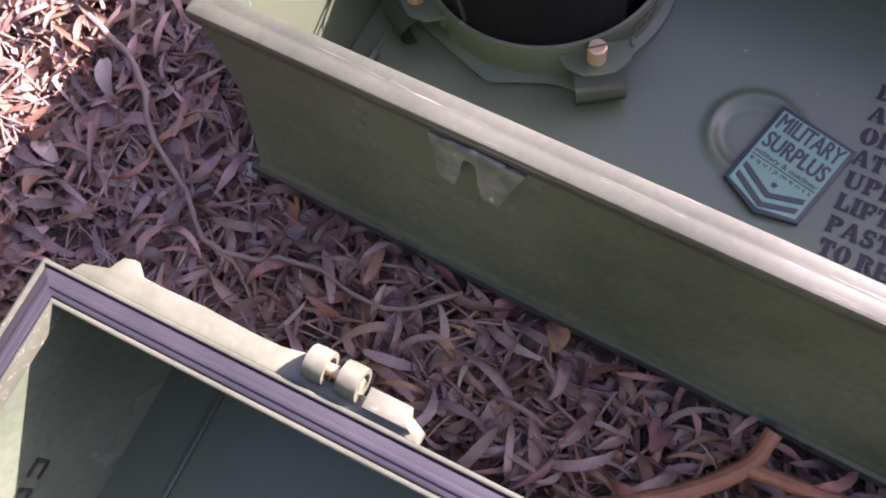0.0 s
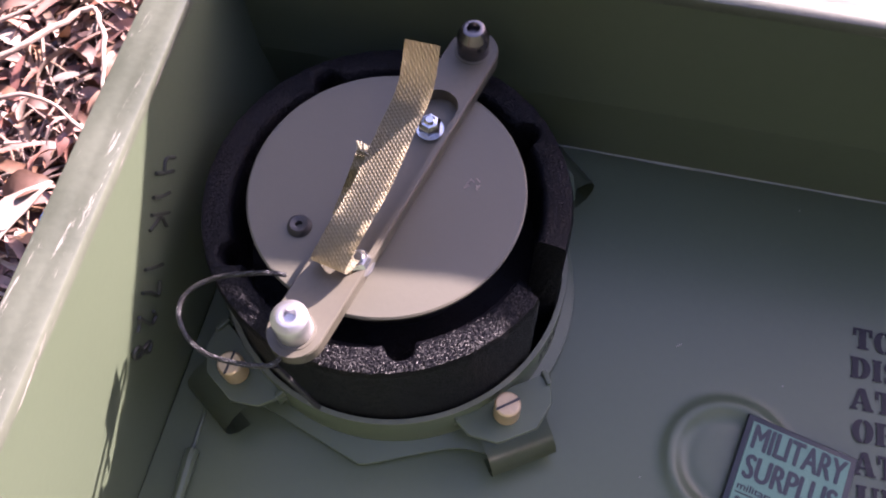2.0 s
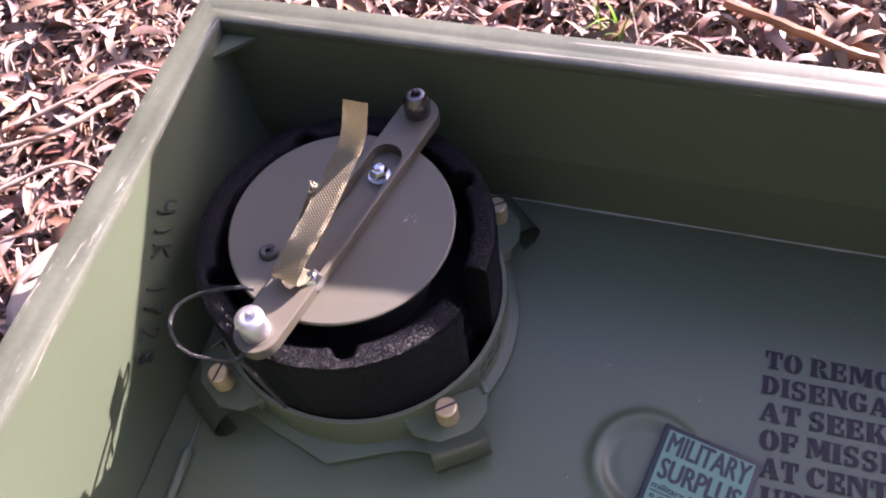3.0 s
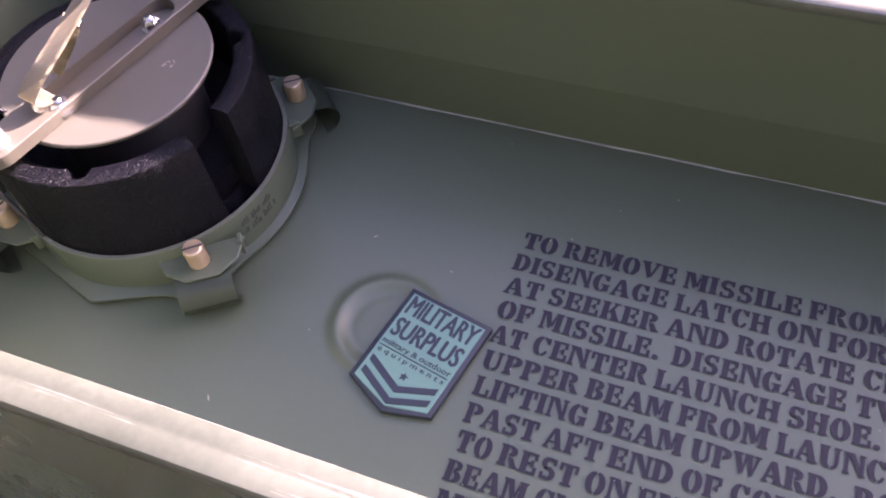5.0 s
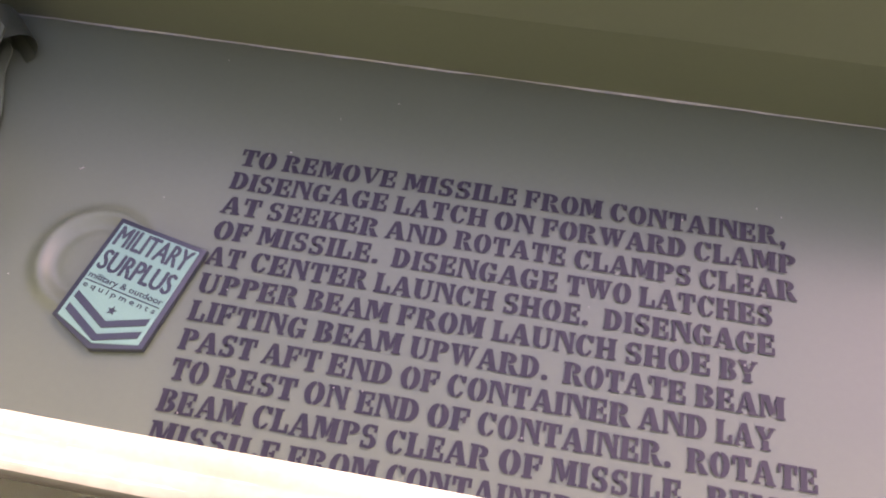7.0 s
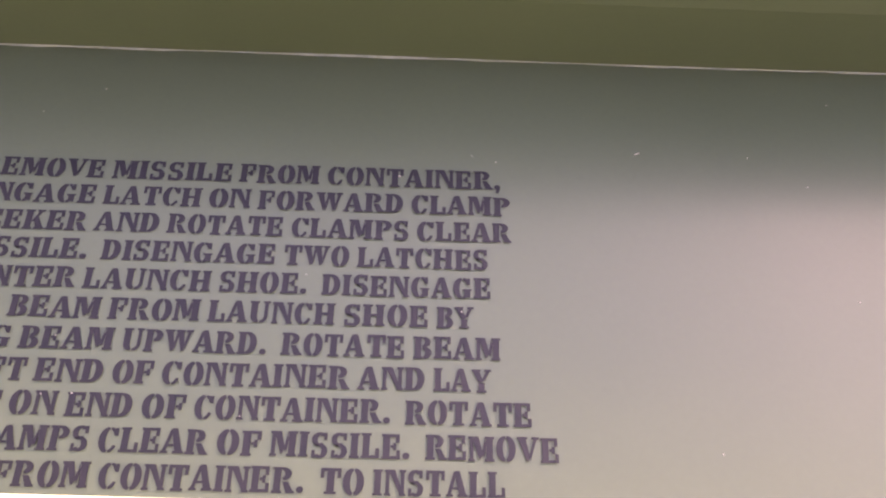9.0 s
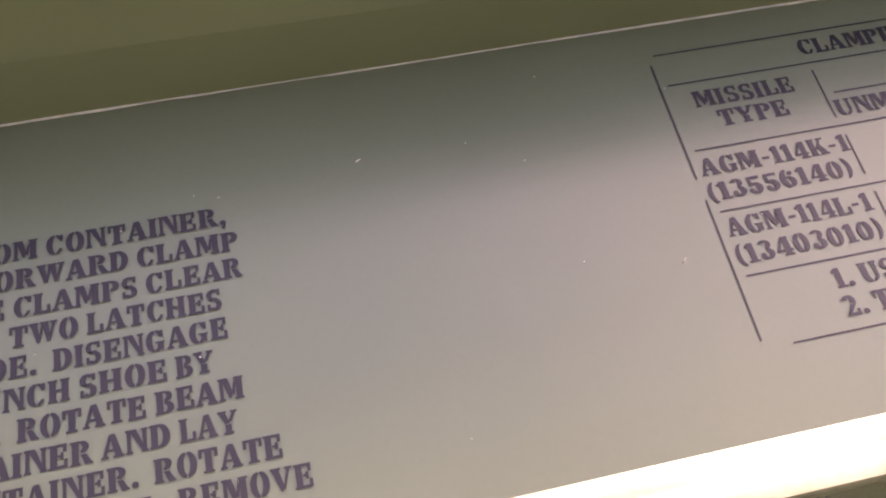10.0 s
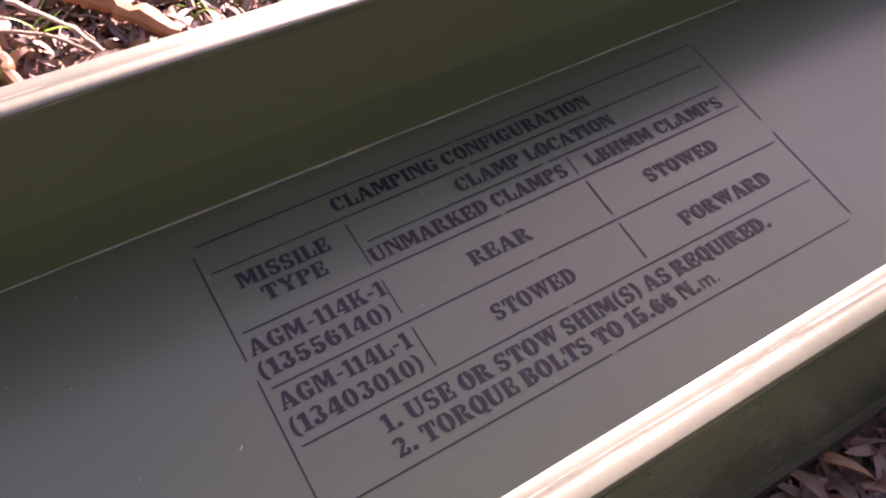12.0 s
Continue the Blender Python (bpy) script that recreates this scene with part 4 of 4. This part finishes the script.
    # short lower layer of the folded strap, its cut end frayed
    tail_path = smooth_path([(-0.2462, -0.0570, 0.1260), (-0.2425, -0.0455, 0.1345), (-0.2400, -0.0345, 0.1420)], 5)
    bm = bmesh.new()
    rows = [[bm.verts.new(p + Vector((0.97, -0.24, 0.0)) * w * 0.0080) for w in (-1, 0, 1)] for p in tail_path]
    faces = [bm.faces.new((a[j], a[j + 1], b[j + 1], b[j])) for a, b in zip(rows, rows[1:]) for j in (0, 1)]
    bmesh.ops.solidify(bm, geom=faces, thickness=0.0011)
    part("strap_end", bm, webbing, s, "short frayed end of the strap", True, 60)
    fray = bmesh.new()
    rng = random.Random(8)
    for k in range(45):
        a = Vector((-0.2470 + rng.uniform(-0.0005, 0.0130), 0.0, 0.1420))
        a.y = -0.0345 - 0.24 * (a.x + 0.2400)
        join(fray, tube([a, a + Vector((-rng.uniform(0.000, 0.0030), rng.uniform(0.0015, 0.005), rng.uniform(-0.001, 0.0015)))], 0.0003, 4))
    part("frayed_end", fray, webbing, s)
    # lanyard cord
    cord = smooth_path([(-0.268, -0.080, 0.113), (-0.277, -0.082, 0.115), (-0.2995, -0.0840, 0.104), (-0.3115, -0.0915, 0.099), (-0.3125, -0.1010, 0.096), (-0.3035, -0.1110, 0.096), (-0.2880, -0.1170, 0.101), (-0.264, -0.1180, 0.110), (-0.2575, -0.109, 0.114)], 8)
    part("lanyard", tube(cord, 0.0011, 8, 1.0, 3, 0.06), cord_mat, s, "black braided cord loop")
    tail = smooth_path([(-0.262, -0.1170, 0.108), (-0.2570, -0.1165, 0.080), (-0.2540, -0.1150, 0.050)], 6)
    part("lanyard_tail", tube(tail, 0.0014, 8), black, s)
    return s


# ---- rubber patch lying on the floor ----
def build_patch():
    p = thing("rubber_patch", (-0.0510, -0.0595, 0.0016), -12.6, label="teal and navy rubber badge lying on the container floor", category="patch")
    w, h, tip = 0.0545, 0.0640, 0.0735
    outline = [(0, 0), (0, -h), (w * 0.53, -tip), (w, -h + 0.0008), (w, 0)]
    part("backing", slab(outline, -0.0008, 0.0026, 0.0006), navy, p)
    e = 0.0030
    inner = [(e, -e), (e, -h + e * 0.35), (w * 0.53, -tip + e * 1.15), (w - e, -h + e * 0.4 + 0.0008), (w - e, -e)]
    part("face", slab(inner, 0.0026, 0.0030, 0.0002, 1), teal, p)
    for text, y0, y1, wide, bold in (("MILITARY", -0.0042, -0.0166, 0.0450, 0.00045), ("SURPLUS", -0.0200, -0.0322, 0.0440, 0.0005), ("military & outdoor", -0.0350, -0.0396, 0.0455, 0.00012), ("e q u i p m e n t s", -0.0413, -0.0452, 0.0440, 0.0001)):
        me = words(text, 0.01, 0.0, depth=0.0)
        co = [v.co for v in me.vertices]
        x0, x1 = min(c.x for c in co), max(c.x for c in co)
        b0, b1 = min(c.y for c in co), max(c.y for c in co)
        me.transform(Matrix.Diagonal((wide / (x1 - x0), (y0 - y1) / (b1 - b0), 1, 1)))
        b1 *= (y0 - y1) / (b1 - b0)
        bm = bmesh.new()
        # the strokes thickened by laying the letters side by side, each copy a hair above the last
        for k, (dx, dy) in enumerate(((-1, 0), (1, 0), (0, -0.6), (0, 0.6), (0, 0))):
            one = bmesh.new()
            one.from_mesh(me)
            join(bm, one, pose(w / 2 + dx * bold, y0 - b1 + dy * bold, 0.0033 + k * 0.00002))
        part("lettering", bm, navy, p, "", False)
    part("rule_line", box(0.0045, -0.0404, 0.0030, w - 0.0045, -0.0399, 0.0034), navy, p)
    star = [(w * 0.52 + r * math.sin(a), -0.0508 + r * math.cos(a)) for k in range(10) for r, a in [((0.0027, 0.0012)[k % 2], math.pi * k / 5)]]
    part("star", slab(star, 0.0030, 0.0035), navy, p)
    for top, thick in ((-0.0472, 0.0042), (-0.0550, 0.0042)):
        chevron = [(0.0052, top), (w * 0.53, top - 0.0098), (w - 0.0052, top), (w - 0.0052, top - thick), (w * 0.53, top - 0.0098 - thick), (0.0052, top - thick)]
        part("chevron", slab(chevron, 0.0030, 0.0036, 0.0002, 1), navy, p)
    return p


# ---- other container half ----
def build_other_half():
    c = thing("container_half", (-0.328, -0.380, 0.0), 3.0, label="second olive container half with grey gasket, lying open on leaves", category="container")
    top, long, wide, foot = 0.160, 1.70, 0.330, -0.035

    def frame_ring(o0, o1, z0, z1, bevel=0.0):
        bm = bmesh.new()
        loops = []
        for o, z in ((o0, z0), (o0, z1), (o1, z1), (o1, z0)):
            loops.append([bm.verts.new(q) for q in ((o, -o, z), (long - o, -o, z), (long - o, -wide + o, z), (o, -wide + o, z))])
        for a, b in zip(loops, loops[1:] + loops[:1]):
            for i in range(4):
                j = (i + 1) % 4
                bm.faces.new((a[i], a[j], b[j], b[i]))
        bmesh.ops.recalc_face_normals(bm, faces=bm.faces)
        if bevel:
            es = [e for e in bm.edges if abs(e.verts[0].co.z - z1) < 1e-6 and abs(e.verts[1].co.z - z1) < 1e-6]
            bmesh.ops.bevel(bm, geom=es, offset=bevel, segments=3, affect="EDGES", profile=0.5)
        return bm

    part("shell_wall", frame_ring(0.003, 0.0085, foot, top - 0.012), paint_out, c)
    part("outer_flange", frame_ring(0.0, 0.0024, top - 0.022, top + 0.0015, 0.0008), paint_worn, c)
    g = part("gasket", frame_ring(0.0028, 0.0148, top - 0.012, top + 0.0005, 0.0015), rubber, c, "smooth grey rubber gasket")
    part("gasket_ridge", frame_ring(0.0075, 0.0115, top, top + 0.0014, 0.0010), rubber, g)
    part("inner_lip", frame_ring(0.0152, 0.0176, top - 0.010, top + 0.0012, 0.0008), paint_worn, c)
    part("floor_panel", box(0.006, -wide + 0.006, 0.0, long - 0.006, -0.006, 0.004), paint, c)
    part("floor_channel", box(0.046, -wide + 0.01, 0.004, 0.050, -0.009, 0.007, 0.001), paint, c)
    # rough pale flange along the outside
    strip = [(0.012, 0.0), (0.016, 0.006), (0.030, 0.0095), (0.034, 0.017), (0.040, 0.0185), (0.046, 0.013), (0.060, 0.0125), (0.085, 0.0130), (0.112, 0.0120), (0.128, 0.0122), (0.142, 0.0150), (0.146, 0.006), (0.152, 0.0)]
    part("torn_flange", slab(strip, top - 0.010, top - 0.004, 0.001), paint_light, c, "pale ragged painted flange")
    # latch: base, two rolled ears with a pin, tongue
    lat = part("latch", slab([(0.142, 0.0), (0.142, 0.007), (0.196, 0.010), (0.204, 0.006), (0.204, 0.0)], top - 0.010, top - 0.002, 0.0015), paint_light, c, "pale green latch with rolled ears")
    for x in (0.150, 0.167):
        ear = bmesh.new()
        join(ear, lathe([(0.0056, -0.0050), (0.0080, -0.0050), (0.0083, 0.0), (0.0080, 0.0050), (0.0056, 0.0050)], 22, True))
        ear.transform(pose(x, 0.012, top + 0.001, 0, 90, 0) @ pose(0, 0, 0, 0, 0, 45))
        part("ear", ear, paint_light, lat)
    pin = lathe([(0.0001, -0.013), (0.0030, -0.013), (0.0030, 0.013), (0.0001, 0.013)], 14, False)
    pin.transform(pose(0.1585, 0.012, top + 0.001, 0, 90, 0))
    part("pin", pin, brass, lat)
    part("tongue", slab([(0.176, 0.003), (0.176, 0.013), (0.196, 0.013), (0.200, 0.003)], top - 0.002, top + 0.004, 0.0015), paint_light, lat)
    bars = bmesh.new()
    for k in range(4):
        y0 = -0.092 - 0.017 * k
        join(bars, box(0.0085, y0 - 0.011, 0.074, 0.0092, y0, 0.0765))
        join(bars, box(0.0085, y0 - 0.011, 0.084, 0.0092, y0, 0.0865))
        join(bars, box(0.0085, y0 - 0.0025, 0.0770, 0.0092, y0, 0.0835))
    part("marking_bars", bars, marker, c)
    return c


# ---- loose things on the ground ----
def stick(name, pts, radius, mat, label, taper=0.6, seed=1, category="twig"):
    path = smooth_path([(x, y, litter_height(x, y) + lift) for x, y, lift in pts], 7)
    bend = 0.6 * radius + 0.0012
    path = [p + Vector((noise.noise((i * 0.45, seed, 0.0)), noise.noise((i * 0.45, seed, 5.0)), 0.6 * noise.noise((i * 0.5, seed, 9.0)))) * bend for i, p in enumerate(path)]
    ob = part(name, tube(path, radius, 8, taper, seed, 0.22), mat)
    return tagged(ob, label, category)


def build_loose():
    b = thing("forked_branch", label="forked reddish brown branch lying on leaf litter", category="branch")
    arms = (([(-0.075, -0.362, 0.016), (-0.035, -0.338, 0.02), (0.000, -0.308, 0.022), (0.020, -0.282, 0.026), (0.024, -0.260, 0.032)], 0.0058), ([(0.018, -0.284, 0.026), (0.052, -0.280, 0.024), (0.095, -0.274, 0.020), (0.145, -0.276, 0.018)], 0.0052))
    for i, (pts, r) in enumerate(arms):
        path = smooth_path([(x, y, GROUND + l) for x, y, l in pts], 7)
        part("limb", tube(path, r, 10, 0.85, i, 0.1), branch_mat, b)
    stick("vine", [(-0.545, -0.205, 0.022), (-0.481, -0.226, 0.026), (-0.428, -0.269, 0.028), (-0.385, -0.292, 0.026), (-0.351, -0.316, 0.024), (-0.320, -0.314, 0.024), (-0.276, -0.298, 0.024), (-0.216, -0.300, 0.023), (-0.176, -0.268, 0.024)], 0.0023, twig_mat, "long thin brown vine winding over dry leaves", 0.7, 5)
    stick("vine", [(-0.351, -0.316, 0.024), (-0.320, -0.322, 0.022), (-0.300, -0.336, 0.022)], 0.0019, twig_mat, "short brown vine branching over dry leaves", 0.5, 6)
    stick("root", [(-0.62, 0.02, 0.02), (-0.55, 0.055, 0.03), (-0.515, 0.07, 0.034), (-0.485, 0.11, 0.03), (-0.47, 0.105, 0.03), (-0.452, 0.06, 0.022)], 0.0024, twig_pale, "pale dry root arching over the leaves", 0.6, 7)
    stick("root", [(-0.60, 0.06, 0.018), (-0.545, 0.095, 0.024), (-0.50, 0.135, 0.026), (-0.46, 0.15, 0.02)], 0.0019, twig_pale, "pale thin root lying over the leaves", 0.5, 8)
    stick("root", [(-0.58, -0.02, 0.015), (-0.53, 0.03, 0.026), (-0.49, 0.045, 0.03), (-0.45, 0.03, 0.02)], 0.0020, twig_pale, "pale curved root lying over the leaves", 0.5, 9)
    stick("root", [(-0.05, 0.30, 0.02), (0.02, 0.262, 0.026), (0.06, 0.255, 0.02), (0.12, 0.27, 0.014)], 0.0042, branch_mat, "rough reddish bark strip on the litter", 0.7, 10)
    stick("fallen_branch", [(0.545, 0.405, 0.02), (0.592, 0.335, 0.022), (0.622, 0.296, 0.024), (0.650, 0.256, 0.02)], 0.0105, branch_mat, "reddish flaking branch fallen on the litter", 0.7, 11, "branch")
    stick("fallen_branch", [(0.48, 0.345, 0.018), (0.527, 0.314, 0.022), (0.564, 0.289, 0.022), (0.597, 0.249, 0.016)], 0.0022, twig_mat, "slim brown branch fallen on the litter", 0.6, 12, "branch")
    stick("fallen_branch", [(0.545, 0.352, 0.018), (0.575, 0.296, 0.024), (0.597, 0.255, 0.018)], 0.0026, twig_pale, "pale slim branch fallen on the litter", 0.6, 13, "branch")
    stick("bark_strip", [(0.515, 0.305, 0.018), (0.522, 0.280, 0.024), (0.526, 0.245, 0.018)], 0.0060, branch_mat, "rough reddish bark strip on the litter", 0.8, 14, "bark")
    # curl of pale bark by the end wall
    for at, turn, long, wide, seed in (((-0.474, -0.040, -0.002), 80, 0.085, 0.018, 1), ((-0.578, -0.078, 0.002), 20, 0.085, 0.070, 2), ((-0.535, -0.165, -0.004), 150, 0.055, 0.012, 3)):
        v, f = leaf_mesh(random.Random(seed), long, wide, 0.7, 0.4, 0.5)
        me = mesh_of("bark_flake", v, f)
        ob = put("bark_flake", me, pale_bark)
        ob.matrix_basis = pose(*at, 8, 4, turn)
        sol = ob.modifiers.new("thick", "SOLIDIFY")
        sol.thickness = 0.0015
        tagged(ob, "pale sunlit flake of bark on leaf litter", "bark", "bark flakes")
    # blue strap end lying beside the end wall
    path = smooth_path([(-0.440, -0.02, GROUND + 0.014), (-0.434, -0.06, GROUND + 0.018), (-0.428, -0.12, GROUND + 0.018), (-0.422, -0.165, GROUND + 0.012)], 6)
    bm = bmesh.new()
    rows = [[bm.verts.new(p + Vector((w * 0.022, 0, -abs(w) * 0.002))) for w in (-1, 0, 1)] for p in path]
    fs = [bm.faces.new((a[j], a[j + 1], b2[j + 1], b2[j])) for a, b2 in zip(rows, rows[1:]) for j in (0, 1)]
    bmesh.ops.solidify(bm, geom=fs, thickness=0.0015)
    tagged(part("blue_strip", bm, blue), "bright blue plastic strip on leaves beside container", "plastic strip")
    # sprigs of grass
    rng = random.Random(3)
    for cx, cy, n in ((-0.135, 0.262, 9), (0.548, 0.312, 9), (0.514, 0.272, 9), (0.676, 0.280, 6), (0.715, 0.268, 5)):
        verts, faces = [], []
        for k in range(n):
            x, y, a = cx + rng.uniform(-0.012, 0.012), cy + rng.uniform(-0.012, 0.012), rng.uniform(0, 6.28)
            lean, tall, w = rng.uniform(0.2, 0.9), rng.uniform(0.025, 0.055), rng.uniform(0.0012, 0.0022)
            q = len(verts)
            for i in range(5):
                t = i / 4
                r = lean * tall * t * t
                px, py, pz = x + r * math.cos(a), y + r * math.sin(a), GROUND + 0.004 + tall * (t - 0.3 * t * t)
                ww = w * (1 - t * 0.95)
                verts += [(px - ww * math.sin(a), py + ww * math.cos(a), pz), (px + ww * math.sin(a), py - ww * math.cos(a), pz)]
            faces += [(q + 2 * i, q + 2 * i + 1, q + 2 * i + 3, q + 2 * i + 2) for i in range(4)]
        ob = put("grass_tuft", mesh_of("grass_tuft", verts, faces), grass_mat)
        tagged(ob, "small green grass tuft among dry leaves", "grass", "grass tufts")


def build_wall_marks(container):
    """Scrawled marker strokes on the inside of the end wall."""
    shapes = (
        (0.000, (((0.0, 1.0), (0.05, 0.5), (0.5, 0.45)), ((0.45, 1.0), (0.5, 0.5), (0.5, 0.0)))),
        (0.014, (((0.0, 0.9), (0.1, 0.5), (0.1, 0.0)),)),
        (0.022, (((0.0, 1.0), (0.02, 0.5), (0.0, 0.0)), ((0.45, 0.95), (0.1, 0.55), (0.3, 0.3), (0.5, 0.0)))),
        (0.042, (((0.1, 1.0), (0.12, 0.5), (0.1, 0.0)),)),
        (0.050, (((0.0, 0.95), (0.3, 1.0), (0.5, 0.95), (0.3, 0.5), (0.2, 0.0)),)),
        (0.062, (((0.0, 0.8), (0.2, 1.0), (0.45, 0.8), (0.2, 0.3), (0.0, 0.0), (0.25, 0.06), (0.5, 0.0)),)),
        (0.074, (((0.42, 0.9), (0.15, 0.95), (0.08, 0.75), (0.4, 0.35), (0.42, 0.1), (0.2, 0.0), (0.05, 0.2), (0.3, 0.55), (0.45, 0.8), (0.42, 0.9)),)),
    )
    along, up, wide, tall = Vector((-0.84, -0.55)), Vector((0.55, -0.84)), 0.0135, 0.0185
    for at, strokes in shapes:
        for pts in strokes:
            line = []
            for a, b in pts:
                q = Vector((-0.0420, 0.1210)) + along * (1.14 * at + a * wide) + up * (b * tall)
                share = q.y / rim_height(q.x)
                line.append((XL + (rim_left(q.x) - XL) * share - 0.0006 - 0.0164 * (1 - share) + 0.0008, q.x, q.y))
            part("marker_stroke", tube(smooth_path(line, 4), 0.0009, 6), marker, container, "black hand-drawn marker stroke")


def build_sky_screen():
    """Ragged unseen scrub wall, added to block low sky, low where the sun stands."""
    bm = bmesh.new()
    n, rows = 180, 12
    way = math.atan2(-SUN_WAY.y, -SUN_WAY.x)
    grid = []
    for i in range(n):
        a = 2 * math.pi * i / n
        off = abs((a - way + math.pi) % (2 * math.pi) - math.pi)
        low = min(max((off - 0.6) / 0.9, 0), 1)
        tall = 1.2 + 8.0 * low + 0.9 * low * noise.noise((math.cos(a) * 9, math.sin(a) * 9, 0.3))
        col = []
        for j in range(rows + 1):
            t = j / rows
            r = 7.0 + 0.7 * noise.noise((math.cos(a) * 14, math.sin(a) * 14, t * 7)) + 0.8 * t
            col.append(bm.verts.new((0.4 + r * math.cos(a), r * math.sin(a), GROUND - 0.05 + tall * t)))
        grid.append(col)
    for i in range(n):
        p, q = grid[i], grid[(i + 1) % n]
        for j in range(rows):
            bm.faces.new((p[j], q[j], q[j + 1], p[j + 1]))
    tagged(part("backdrop", bm, scrub), "dense dark scrub, unseen, added round the scene to block low sky", "scrub", kind="structure")


def build_shade_rail():
    """Low unseen rail on posts, added beyond the far side to shade the container."""
    f = thing("shade_rail", label="unseen rail on short posts, added to shade the container", category="fence")
    bm = bmesh.new()
    # outline set by the shadow edges wanted on disc, walls and rim
    edge = ((-0.171, 0.2926), (-0.069, 0.3785), (-0.021, 0.3780), (0.084, 0.3664), (0.45, 0.3720), (0.75, 0.4200), (2.60, 0.4200), (2.60, 0.2770), (0.172, 0.2926))
    front = [bm.verts.new((x, 0.285, z)) for x, z in edge]
    back = [bm.verts.new((x, 0.297, z + 0.0085)) for x, z in edge]
    bm.faces.new(front)
    bm.faces.new(back[::-1])
    for i in range(len(edge)):
        j = (i + 1) % len(edge)
        bm.faces.new((front[i], back[i], back[j], front[j]))
    part("rail", bm, bark, f, smooth=False)
    for x0, x1 in ((1.68, 1.75), (2.43, 2.50)):
        part("post", box(x0, 0.2995, -0.08, x1, 0.345, 0.38, 0.003), bark, f)
    return f


def single_leaves(ground):
    """The leaves nearest to the eye, each a piece of its own."""
    rng = random.Random(77)
    kinds = []
    for k in range(16):
        v, f = random_leaf(rng)
        me = mesh_of("leaf", v, f)
        me.materials.append(leaf_piece)
        kinds.append(me)
    made = 0
    while made < 290:
        x, y = (rng.uniform(-0.40, 0.22), rng.uniform(-0.385, -0.262)) if made < 190 else (rng.uniform(-0.58, -0.36), rng.uniform(-0.3, 0.2))
        if not free_of_boxes(x, y):
            continue
        ob = put("leaf", kinds[made % len(kinds)], leaf_piece, ground)
        ob.matrix_basis = leaf_pose(rng, x, y, rng.uniform(0.010, 0.018))
        made += 1


ground = build_ground()
build_litter(ground)
container, floor_panel = build_container()
build_stencils(floor_panel)
build_support()
build_patch()
build_other_half()
build_wall_marks(container)
build_shade_rail()
build_sky_screen()
build_loose()
single_leaves(ground)
